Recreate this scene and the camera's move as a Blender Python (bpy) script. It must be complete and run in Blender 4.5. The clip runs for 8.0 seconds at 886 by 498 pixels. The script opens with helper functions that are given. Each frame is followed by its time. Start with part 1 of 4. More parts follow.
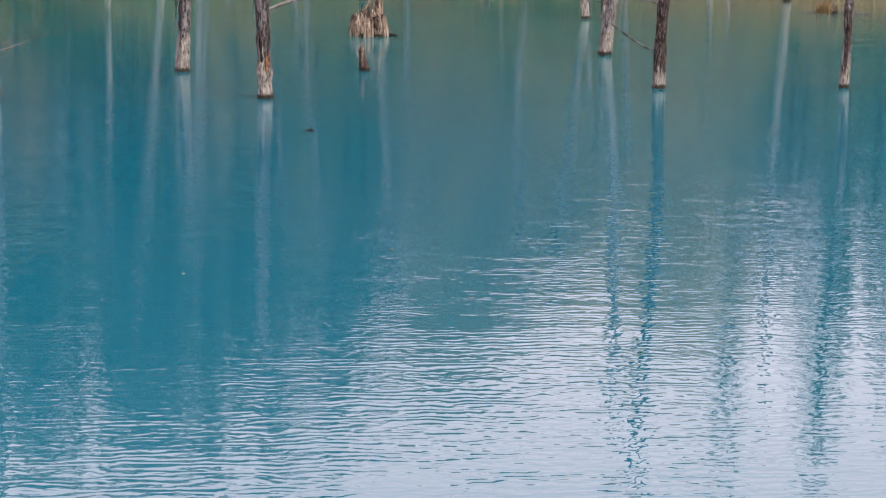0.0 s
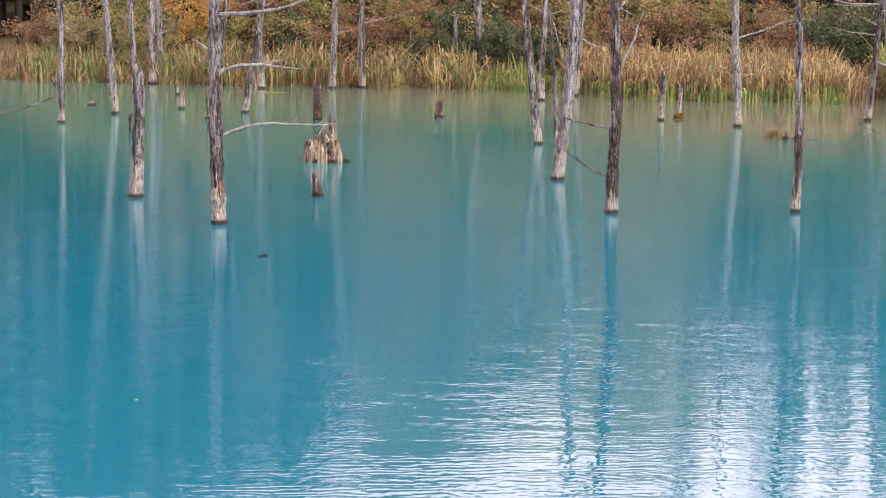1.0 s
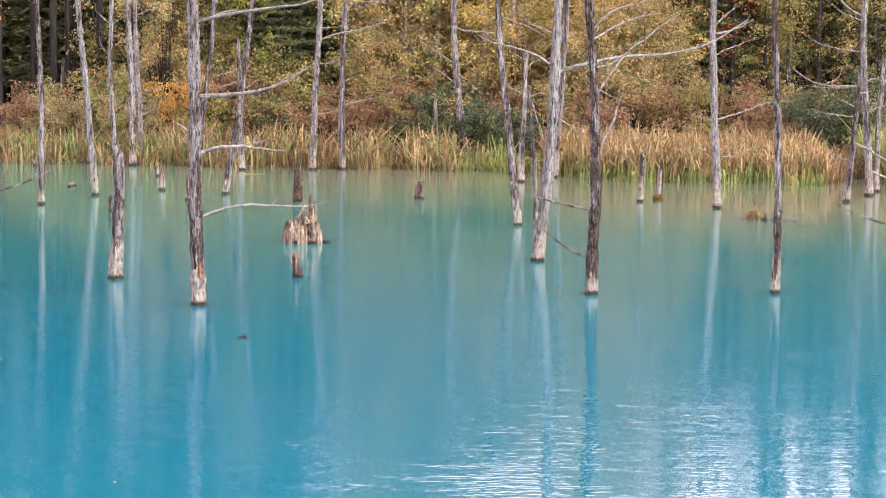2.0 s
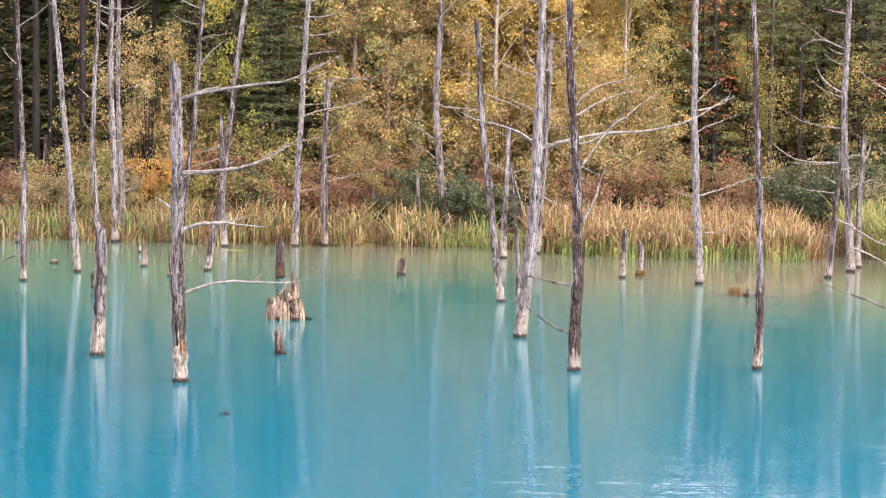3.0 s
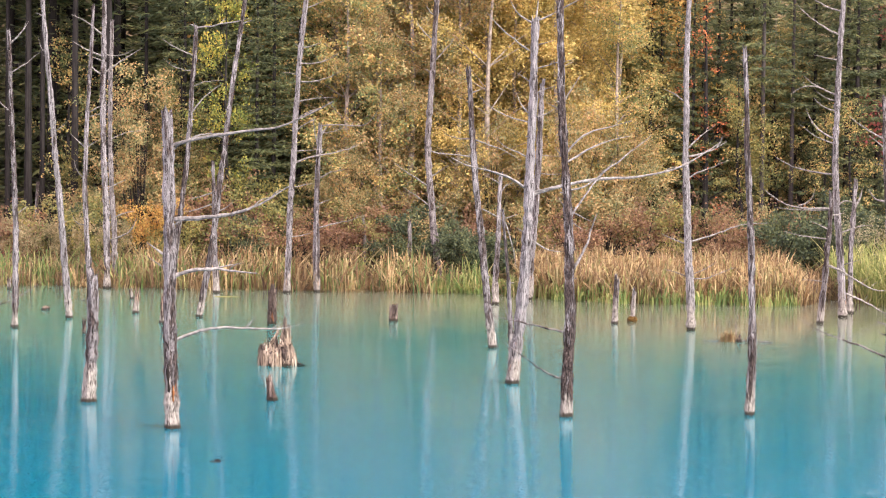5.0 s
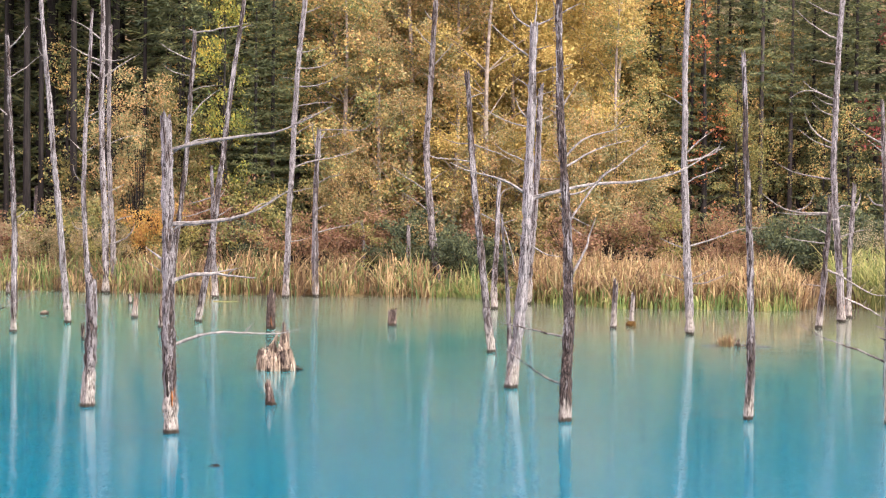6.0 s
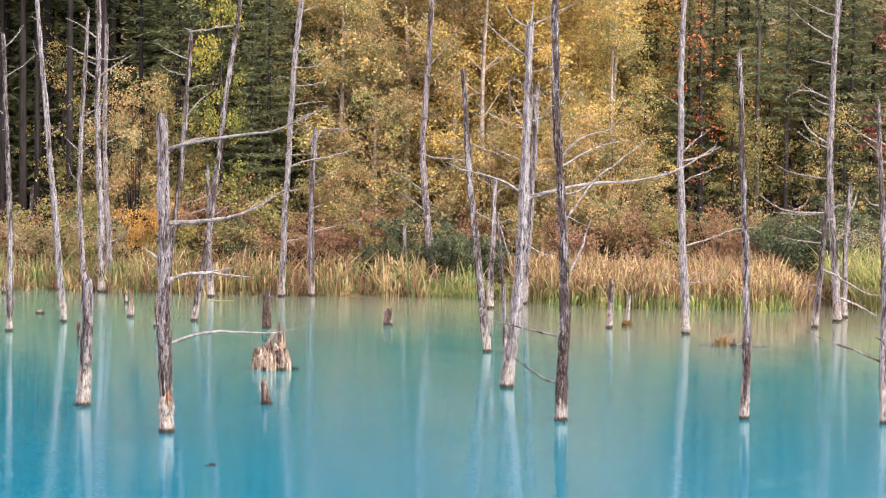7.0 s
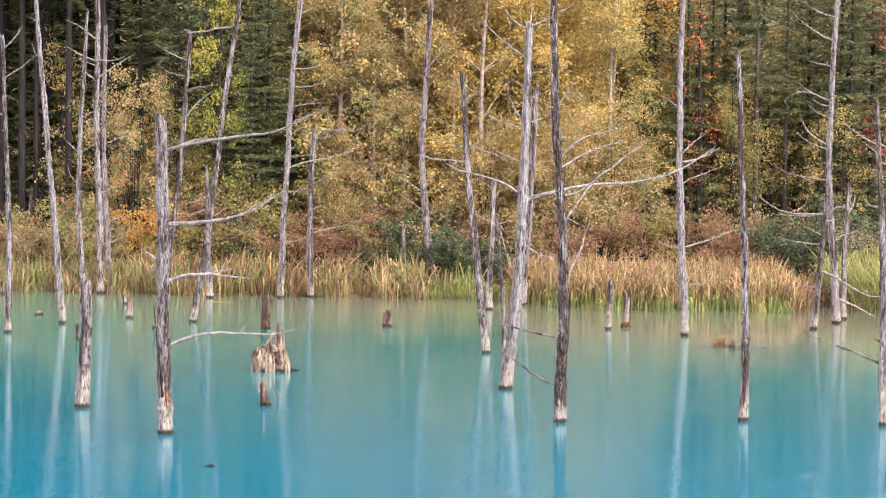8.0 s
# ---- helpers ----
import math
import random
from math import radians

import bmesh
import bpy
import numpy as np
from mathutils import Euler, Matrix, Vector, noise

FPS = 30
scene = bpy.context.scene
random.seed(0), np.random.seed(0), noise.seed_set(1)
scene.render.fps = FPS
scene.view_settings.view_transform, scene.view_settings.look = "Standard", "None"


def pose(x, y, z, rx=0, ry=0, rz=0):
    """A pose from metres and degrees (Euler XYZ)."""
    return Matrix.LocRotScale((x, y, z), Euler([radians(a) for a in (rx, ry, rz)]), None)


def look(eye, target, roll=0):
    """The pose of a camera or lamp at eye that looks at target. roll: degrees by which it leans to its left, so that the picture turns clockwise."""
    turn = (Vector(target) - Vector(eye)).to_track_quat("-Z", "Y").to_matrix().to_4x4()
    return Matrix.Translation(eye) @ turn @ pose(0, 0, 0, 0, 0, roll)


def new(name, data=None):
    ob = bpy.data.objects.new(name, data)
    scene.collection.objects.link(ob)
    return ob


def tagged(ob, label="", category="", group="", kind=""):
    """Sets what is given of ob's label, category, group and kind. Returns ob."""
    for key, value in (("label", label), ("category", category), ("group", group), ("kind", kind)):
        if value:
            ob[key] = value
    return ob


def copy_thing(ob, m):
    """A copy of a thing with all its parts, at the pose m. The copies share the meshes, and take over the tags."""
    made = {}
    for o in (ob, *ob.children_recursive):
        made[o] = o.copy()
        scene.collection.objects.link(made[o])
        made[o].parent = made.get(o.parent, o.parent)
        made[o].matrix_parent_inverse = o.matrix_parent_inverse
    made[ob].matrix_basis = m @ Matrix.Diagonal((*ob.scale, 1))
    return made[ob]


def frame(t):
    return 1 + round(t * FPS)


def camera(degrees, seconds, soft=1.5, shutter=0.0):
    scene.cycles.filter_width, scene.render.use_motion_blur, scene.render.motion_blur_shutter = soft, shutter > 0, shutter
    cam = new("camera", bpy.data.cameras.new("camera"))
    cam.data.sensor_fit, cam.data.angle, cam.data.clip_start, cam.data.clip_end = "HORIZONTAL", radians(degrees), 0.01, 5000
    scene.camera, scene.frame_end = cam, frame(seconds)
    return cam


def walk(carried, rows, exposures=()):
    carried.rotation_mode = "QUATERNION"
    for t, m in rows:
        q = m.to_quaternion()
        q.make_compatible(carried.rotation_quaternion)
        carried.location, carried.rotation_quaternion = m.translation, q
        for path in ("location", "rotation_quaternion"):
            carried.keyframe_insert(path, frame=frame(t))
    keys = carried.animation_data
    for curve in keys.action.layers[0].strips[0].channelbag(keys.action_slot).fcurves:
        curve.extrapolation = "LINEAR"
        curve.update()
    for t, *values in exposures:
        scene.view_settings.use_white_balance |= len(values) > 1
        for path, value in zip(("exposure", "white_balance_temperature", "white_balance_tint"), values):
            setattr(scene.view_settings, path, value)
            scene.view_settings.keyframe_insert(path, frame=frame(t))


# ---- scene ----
# The camera stands on the pond's embankment, tilts up from the water and settles.
cam = camera(23.0, 8.0, soft=1.15)
EYE = (0.0, 0.0, 5.0)
TILT = ((0.0, 2.635, -11.345, -0.69), (0.5, 1.904, -9.464, -0.73), (1.0, 1.412, -8.042, -0.74), (1.5, 1.134, -6.923, -0.76),
        (2.8, 0.502, -4.285, -0.77), (3.0, 0.422, -3.884, -0.77), (3.5, 0.337, -3.164, -0.79), (4.0, 0.335, -2.850, -0.75),
        (4.5, 0.247, -2.737, -0.75), (6.0, 0.174, -2.548, -0.71), (6.5, 0.108, -2.493, -0.75), (7.0, 0.071, -2.561, -0.77),
        (7.5, 0.001, -2.599, -0.82), (8.0, 0.045, -2.526, -0.79))
walk(cam, [(t, pose(*EYE, 90 + pitch, roll, yaw)) for t, yaw, pitch, roll in TILT],
     exposures=[(0.0, -0.10), (0.3, 0.04), (0.8, 0.37), (1.2, 0.48), (1.7, 0.68), (2.8, 1.0), (8.0, 1.0)])

# ---- light: hazy bright autumn sky, sun from the right ----
SUN_EL, SUN_AZ = radians(43), radians(126)      # azimuth clockwise from straight ahead
world = bpy.data.worlds.new("sky")
scene.world = world
world.use_nodes = True
wn, wl = world.node_tree.nodes, world.node_tree.links
sky = wn.new("ShaderNodeTexSky")
sky.sky_type, sky.sun_disc = "NISHITA", False
sky.sun_elevation, sky.sun_rotation = SUN_EL, SUN_AZ
sky.air_density, sky.dust_density = 1.0, 2.5
veil = wn.new("ShaderNodeMix")
veil.data_type = "RGBA"
veil.inputs["Factor"].default_value = 0.94
where = wn.new("ShaderNodeTexCoord")
upness = wn.new("ShaderNodeSeparateXYZ")
wl.new(where.outputs["Generated"], upness.inputs[0])
haze = wn.new("ShaderNodeValToRGB")                       # milky haze, bright low down and thinner overhead
haze.color_ramp.elements[0].position, haze.color_ramp.elements[0].color = 0.42, (35.0, 28.5, 30.3, 1)
haze.color_ramp.elements[1].position, haze.color_ramp.elements[1].color = 0.95, (24.0, 21.0, 24.0, 1)
wl.new(upness.outputs["Z"], haze.inputs["Fac"])
wl.new(haze.outputs["Color"], veil.inputs["B"])
wl.new(sky.outputs["Color"], veil.inputs["A"])
background = wn["Background"]
wl.new(veil.outputs["Result"], background.inputs["Color"])
background.inputs["Strength"].default_value = 0.069
sun_data = bpy.data.lights.new("sun", "SUN")
sun_data.energy, sun_data.angle, sun_data.color = 4.5, radians(11), (1.0, 0.93, 0.82)
sun = new("sun", sun_data)
sun_way = Vector((math.sin(SUN_AZ) * math.cos(SUN_EL), math.cos(SUN_AZ) * math.cos(SUN_EL), math.sin(SUN_EL)))
sun.matrix_world = look(sun_way * 60, (0, 0, 0))


# ---- materials ----
class Shade:
    """A node material with a few short calls."""

    def __init__(self, name, rough=0.8, spec=0.3):
        self.mat = bpy.data.materials.new(name)
        self.mat.use_nodes = True
        self.n, self.l = self.mat.node_tree.nodes, self.mat.node_tree.links
        self.p = self.n["Principled BSDF"]
        self.p.inputs["Roughness"].default_value = rough
        self.p.inputs["Specular IOR Level"].default_value = spec

    def put(self, value, socket):
        if isinstance(value, bpy.types.NodeSocket):
            self.l.new(value, socket)
        elif isinstance(value, (tuple, list)) and len(value) == 3 and socket.type == "RGBA":
            socket.default_value = (*value, 1)
        else:
            socket.default_value = value

    def coords(self, scale=(1, 1, 1), kind="Object", turn=0.0, shift=True):
        c = self.n.new("ShaderNodeTexCoord")
        m = self.n.new("ShaderNodeMapping")
        m.inputs["Scale"].default_value = scale
        m.inputs["Rotation"].default_value = (0, 0, radians(turn))
        self.l.new(c.outputs[kind], m.inputs["Vector"])
        if shift:
            info = self.n.new("ShaderNodeObjectInfo")
            self.l.new(self.math("MULTIPLY", info.outputs["Random"], 37.0), m.inputs["Location"])
        return m.outputs["Vector"]

    def noise(self, vector, scale, detail=3.0, rough=0.55, twist=0.0):
        t = self.n.new("ShaderNodeTexNoise")
        self.l.new(vector, t.inputs["Vector"])
        for key, v in (("Scale", scale), ("Detail", detail), ("Roughness", rough), ("Distortion", twist)):
            t.inputs[key].default_value = v
        return t.outputs["Fac"]

    def math(self, op, a, b=0.5, c=0.5):
        m = self.n.new("ShaderNodeMath")
        m.operation = op
        for i, v in enumerate((a, b, c)):
            self.put(v, m.inputs[i])
        return m.outputs[0]

    def ramp(self, fac, stops):
        r = self.n.new("ShaderNodeValToRGB")
        el = r.color_ramp.elements
        while len(el) < len(stops):
            el.new(0.5)
        for e, (at, col) in zip(el, stops):
            e.position, e.color = at, (*col, 1)
        self.l.new(fac, r.inputs["Fac"])
        return r.outputs["Color"]

    def step(self, value, lo, hi, a=0.0, b=1.0):
        m = self.n.new("ShaderNodeMapRange")
        m.interpolation_type = "SMOOTHSTEP"
        self.put(value, m.inputs["Value"])
        for key, v in (("From Min", lo), ("From Max", hi), ("To Min", a), ("To Max", b)):
            m.inputs[key].default_value = v
        return m.outputs["Result"]

    def mix(self, fac, a, b, blend="MIX"):
        m = self.n.new("ShaderNodeMix")
        m.data_type, m.blend_type = "RGBA", blend
        self.put(fac, m.inputs["Factor"])
        self.put(a, m.inputs["A"])
        self.put(b, m.inputs["B"])
        return m.outputs["Result"]

    def bump(self, height, distance, strength=1.0):
        b = self.n.new("ShaderNodeBump")
        b.inputs["Distance"].default_value, b.inputs["Strength"].default_value = distance, strength
        self.l.new(height, b.inputs["Height"])
        self.l.new(b.outputs["Normal"], self.p.inputs["Normal"])

    def axis(self, vector, which):
        s = self.n.new("ShaderNodeSeparateXYZ")
        self.l.new(vector, s.inputs[0])
        return s.outputs[which]

    def island(self):
        return self.n.new("ShaderNodeNewGeometry").outputs["Random Per Island"]

    def colour(self, value):
        self.put(value, self.p.inputs["Base Color"])
        return self.mat


def water_material():
    s = Shade("milky_blue_water", 0.008, 0.5)
    s.p.inputs["IOR"].default_value = 1.57
    v = s.coords(shift=False)
    wide = s.noise(s.coords((0.05, 0.02, 1), shift=False), 1.0, 3)
    col = s.ramp(wide, [(0.3, (0.003, 0.088, 0.142)), (0.7, (0.003, 0.103, 0.150))])
    # greener farther out: the wood's gold-green reflection painted into the water colour
    green_reflection = s.step(s.math("ADD", s.axis(v, 1), s.math("MULTIPLY", wide, 12.0)), 34, 74)
    col = s.mix(green_reflection, col, (0.022, 0.126, 0.105))
    # brownish reflection of the reeds, painted into the water towards the bank
    reed_reflection = s.math("ADD", s.axis(v, 1), s.math("MULTIPLY", s.axis(v, 0), 0.8))
    col = s.mix(s.step(reed_reflection, 52, 76, 0.0, 0.8), col, (0.120, 0.108, 0.078))
    # small wind ripples, long low crests across the view, in gusts, over a faint slow swell
    crests = s.n.new("ShaderNodeTexWave")
    crests.wave_type, crests.bands_direction, crests.wave_profile = "BANDS", "Y", "SIN"
    s.l.new(s.coords((0.72, 1, 1), turn=-13, shift=False), crests.inputs["Vector"])
    for key, value in (("Scale", 2.6), ("Distortion", 9.0), ("Detail", 2.0), ("Detail Scale", 1.1), ("Detail Roughness", 0.5)):
        crests.inputs[key].default_value = value
    chop = s.noise(s.coords((3.2, 9.0, 1), turn=-14, shift=False), 1.0, 2.0, 0.5, 0.2)
    fine = s.noise(s.coords((7.0, 7.5, 1), turn=12, shift=False), 1.0, 1.0, 0.5)
    slow = s.noise(s.coords((0.4, 1.6, 1), turn=-3, shift=False), 1.0, 2.0, 0.5)
    gust = s.step(s.noise(s.coords((0.16, 0.10, 1), shift=False), 1.0, 2), 0.36, 0.64, 0.45, 1.35)
    paws = s.step(s.noise(s.coords((0.9, 1.3, 1), turn=-6, shift=False), 1.0, 2), 0.36, 0.66, 0.4, 1.5)
    height = s.math("MULTIPLY", s.math("ADD", s.math("MULTIPLY", s.math("MULTIPLY", crests.outputs["Fac"], paws), 0.078), s.math("ADD", s.math("MULTIPLY", chop, 0.17), s.math("MULTIPLY", fine, 0.36))), gust)
    s.bump(s.math("ADD", height, s.math("MULTIPLY", slow, 0.65)), 0.01)
    return s.colour(col)


def wood_material(name, bark, tone, foot_height=0.68, gaps=0.43, rusty=0.6, wet=0.94):
    """Weathered standing dead wood: streaked grey grain, scraps of dark bark, a bleached foot and a wet dark ring at the water."""
    s = Shade(name, 0.9, 0.05)
    v = s.coords(shift=False)
    z = s.axis(v, 2)
    plate = s.noise(s.coords((16, 16, 3.2)), 1.0, 4, 0.62, 0.25)
    grain = s.noise(s.coords((34, 34, 2.6)), 1.0, 6, 0.7, 0.15)
    blotch = s.noise(s.coords((5.5, 5.5, 0.9)), 1.0, 5, 0.68)
    crack = s.noise(s.coords((34, 34, 8.0)), 1.0, 5, 0.72, 0.35)
    col = s.ramp(grain, [(0.36, tuple(c * 0.4 for c in tone)), (0.46, tone), (0.60, tuple(min(0.8, c * 2.1) for c in tone))])
    col = s.mix(s.step(crack, 0.41, 0.445, 0.85, 0.0), col, (0.035, 0.03, 0.03))
    col = s.mix(s.step(plate, gaps - 0.05, gaps - 0.015, 0.9, 0.0), col, (0.030, 0.026, 0.026))
    scraps = s.math("MULTIPLY", s.step(s.math("ADD", blotch, s.math("MULTIPLY", s.math("SUBTRACT", grain, 0.5), 0.9)), bark - 0.02, bark + 0.02), 0.95)
    dark = s.ramp(crack, [(0.42, (0.008, 0.006, 0.006)), (0.54, (0.040, 0.029, 0.026)), (0.68, (0.135, 0.108, 0.098))])
    col = s.mix(scraps, col, dark)
    if foot_height:
        foot = s.math("ADD", s.math("ADD", z, s.math("MULTIPLY", s.math("SUBTRACT", blotch, 0.5), 2.2)), s.math("MULTIPLY", s.math("SUBTRACT", grain, 0.5), 1.6))
        bleached = s.ramp(crack, [(0.38, (0.05, 0.042, 0.038)), (0.46, (0.175, 0.158, 0.142)), (0.66, (0.37, 0.342, 0.312))])
        col = s.mix(s.step(foot, foot_height - 0.2, foot_height + 0.2, 0.95, 0.0), col, bleached)
    rust = s.step(s.noise(s.coords((8, 8, 1.6)), 1.0, 4), 0.64, 0.72)
    col = s.mix(s.math("MULTIPLY", rust, s.step(z, 0.7, 1.1, rusty, 0.0)), col, (0.22, 0.085, 0.03))
    ring = s.step(s.math("ADD", z, s.math("MULTIPLY", grain, 0.12)), 0.10, 0.16, wet, 0.0)
    col = s.mix(ring, col, (0.022, 0.018, 0.014))
    s.bump(s.math("ADD", s.math("ADD", grain, plate), s.math("MULTIPLY", crack, 0.8)), 0.022)
    return s.colour(col)


def limb_material():
    s = Shade("bleached_limb", 0.8, 0.2)
    g = s.noise(s.coords((14, 14, 14)), 1.0, 4, 0.6)
    s.bump(g, 0.008)
    each = s.n.new("ShaderNodeObjectInfo").outputs["Random"]
    col = s.ramp(g, [(0.3, (0.05, 0.046, 0.045)), (0.48, (0.152, 0.139, 0.132)), (0.70, (0.335, 0.312, 0.290))])
    return s.colour(s.mix(s.step(each, 0.3, 0.9, 0.0, 0.5), col, s.mix(0.6, col, (0.09, 0.08, 0.078))))


def leaf_material(name, stops, shine=0.08, clumped=0.35):
    """Leaves: each one its own tint, lit through from behind."""
    s = Shade(name, 0.65, shine)
    one = s.island()
    drift = s.step(s.noise(s.coords((0.8, 0.8, 1.0)), 1.0, 4), 0.36, 0.64)
    tint = s.math("ADD", s.math("MULTIPLY", one, 1 - clumped), s.math("MULTIPLY", drift, clumped))
    col = s.ramp(tint, stops)
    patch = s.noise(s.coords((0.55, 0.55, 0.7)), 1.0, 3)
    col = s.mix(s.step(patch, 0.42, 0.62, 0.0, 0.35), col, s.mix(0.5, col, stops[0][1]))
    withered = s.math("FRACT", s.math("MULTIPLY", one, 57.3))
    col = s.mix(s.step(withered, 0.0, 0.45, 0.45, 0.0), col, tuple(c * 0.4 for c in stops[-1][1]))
    # thin grey-blue haze painted over each leaf colour
    col = s.mix(0.115, col, (0.23, 0.25, 0.27))
    s.colour(col)
    thin = s.n.new("ShaderNodeBsdfTranslucent")
    s.l.new(col, thin.inputs["Color"])
    both = s.n.new("ShaderNodeMixShader")
    both.inputs[0].default_value = 0.38
    s.l.new(s.p.outputs[0], both.inputs[1])
    s.l.new(thin.outputs[0], both.inputs[2])
    s.l.new(both.outputs[0], s.n["Material Output"].inputs["Surface"])
    return s.mat


def trunk_material(name, dark, light, scale=(9, 9, 1.4)):
    s = Shade(name, 0.9, 0.15)
    g = s.noise(s.coords(scale), 1.0, 5, 0.65, 0.5)
    s.bump(g, 0.02)
    return s.colour(s.ramp(g, [(0.32, dark), (0.68, light)]))


def ground_material():
    s = Shade("leaf_littered_soil", 0.95, 0.1)
    a = s.noise(s.coords((0.6, 0.6, 0.6), shift=False), 1.0, 6, 0.65)
    b = s.noise(s.coords((9, 9, 9), shift=False), 1.0, 4, 0.6)
    col = s.ramp(a, [(0.3, (0.035, 0.03, 0.018)), (0.5, (0.085, 0.06, 0.03)), (0.7, (0.06, 0.075, 0.025))])
    col = s.mix(s.step(b, 0.5, 0.65, 0.0, 0.6), col, (0.16, 0.095, 0.04))
    s.bump(b, 0.04)
    return s.colour(col)


WATER = water_material()
GREY_WOOD = wood_material("grey_dead_wood", 0.54, (0.142, 0.133, 0.137))
PATCHY_WOOD = wood_material("patchy_dead_wood", 0.50, (0.148, 0.138, 0.142), 0.45, 0.45)
PALE_WOOD = wood_material("pale_silvery_wood", 0.60, (0.140, 0.132, 0.135), 0.6, 0.40)
DARK_WOOD = wood_material("barky_dead_wood", 0.44, (0.180, 0.170, 0.176), 0.25, 0.49, 0.1)
GREY_DRY = wood_material("grey_dry_wood", 0.58, (0.125, 0.114, 0.114), 0.0, wet=0.0)
GREY_BOUGH = wood_material("grey_brown_boughs", 0.52, (0.16, 0.135, 0.13), 0.0)
DARK_STUMP = wood_material("dark_stump_wood", 0.48, (0.17, 0.13, 0.11), 0.0)
STUMP_WOOD = wood_material("rotten_stump_wood", 0.56, (0.17, 0.132, 0.102), 0.0, 0.46)
TWO_TONE = wood_material("two_tone_stump_wood", 0.50, (0.22, 0.15, 0.11), 0.25, 0.46)
LIMB = limb_material()
GROUND = ground_material()
CONIFER_BARK = trunk_material("conifer_bark", (0.009, 0.008, 0.008), (0.030, 0.026, 0.025))
GREY_BARK = trunk_material("grey_conifer_bark", (0.020, 0.017, 0.017), (0.070, 0.060, 0.058))
BIRCH_BARK = trunk_material("birch_bark", (0.07, 0.055, 0.045), (0.36, 0.31, 0.26), (4, 4, 6))
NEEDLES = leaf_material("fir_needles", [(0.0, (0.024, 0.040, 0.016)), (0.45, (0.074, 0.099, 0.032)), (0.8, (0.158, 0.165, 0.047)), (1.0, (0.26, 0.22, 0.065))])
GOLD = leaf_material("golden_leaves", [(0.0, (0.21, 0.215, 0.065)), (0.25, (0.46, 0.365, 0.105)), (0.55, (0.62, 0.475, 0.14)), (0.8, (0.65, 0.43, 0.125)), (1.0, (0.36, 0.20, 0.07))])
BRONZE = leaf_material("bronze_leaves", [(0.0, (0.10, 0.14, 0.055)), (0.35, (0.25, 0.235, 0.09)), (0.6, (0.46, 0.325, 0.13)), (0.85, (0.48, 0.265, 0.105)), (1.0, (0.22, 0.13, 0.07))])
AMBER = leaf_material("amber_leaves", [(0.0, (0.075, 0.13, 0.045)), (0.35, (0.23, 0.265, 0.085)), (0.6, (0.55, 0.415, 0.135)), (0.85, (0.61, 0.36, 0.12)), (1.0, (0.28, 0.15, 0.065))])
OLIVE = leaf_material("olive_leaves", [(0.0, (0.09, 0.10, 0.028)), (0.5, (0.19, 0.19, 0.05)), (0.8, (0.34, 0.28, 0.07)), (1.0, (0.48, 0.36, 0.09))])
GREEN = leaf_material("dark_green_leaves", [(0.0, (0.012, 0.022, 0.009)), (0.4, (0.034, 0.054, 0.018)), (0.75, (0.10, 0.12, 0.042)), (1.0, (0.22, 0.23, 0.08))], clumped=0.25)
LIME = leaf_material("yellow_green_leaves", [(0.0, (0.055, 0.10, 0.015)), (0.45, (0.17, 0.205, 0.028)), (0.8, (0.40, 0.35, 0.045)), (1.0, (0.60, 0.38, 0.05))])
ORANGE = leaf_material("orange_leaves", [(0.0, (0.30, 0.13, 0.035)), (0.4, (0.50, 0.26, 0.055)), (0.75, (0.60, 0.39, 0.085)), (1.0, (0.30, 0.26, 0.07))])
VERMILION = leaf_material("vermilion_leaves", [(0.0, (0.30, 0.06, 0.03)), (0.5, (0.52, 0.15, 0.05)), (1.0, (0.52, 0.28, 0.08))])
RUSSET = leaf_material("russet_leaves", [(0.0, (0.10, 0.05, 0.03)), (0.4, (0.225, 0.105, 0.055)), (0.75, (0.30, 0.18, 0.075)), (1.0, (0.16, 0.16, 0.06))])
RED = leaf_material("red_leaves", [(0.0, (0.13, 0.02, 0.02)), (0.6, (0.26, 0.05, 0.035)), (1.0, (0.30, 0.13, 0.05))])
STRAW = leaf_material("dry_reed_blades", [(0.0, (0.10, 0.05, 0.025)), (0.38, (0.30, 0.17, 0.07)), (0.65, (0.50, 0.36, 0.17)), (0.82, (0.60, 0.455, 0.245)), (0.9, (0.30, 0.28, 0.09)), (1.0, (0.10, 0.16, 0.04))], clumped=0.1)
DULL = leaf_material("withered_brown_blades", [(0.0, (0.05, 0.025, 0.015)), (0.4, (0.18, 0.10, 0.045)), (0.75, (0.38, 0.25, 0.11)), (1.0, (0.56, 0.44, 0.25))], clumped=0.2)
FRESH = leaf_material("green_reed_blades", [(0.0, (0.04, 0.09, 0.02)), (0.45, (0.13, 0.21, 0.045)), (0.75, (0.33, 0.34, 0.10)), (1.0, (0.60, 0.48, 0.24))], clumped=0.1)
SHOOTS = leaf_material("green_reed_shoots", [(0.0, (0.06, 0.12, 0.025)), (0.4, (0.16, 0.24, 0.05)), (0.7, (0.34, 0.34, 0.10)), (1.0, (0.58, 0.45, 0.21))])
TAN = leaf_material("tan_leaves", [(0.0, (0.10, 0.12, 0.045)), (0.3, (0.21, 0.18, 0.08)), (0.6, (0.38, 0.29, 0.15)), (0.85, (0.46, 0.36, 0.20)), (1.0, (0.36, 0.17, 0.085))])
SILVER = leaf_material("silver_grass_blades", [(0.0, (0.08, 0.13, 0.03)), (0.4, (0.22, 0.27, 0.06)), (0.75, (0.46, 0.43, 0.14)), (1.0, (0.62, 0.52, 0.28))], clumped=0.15)
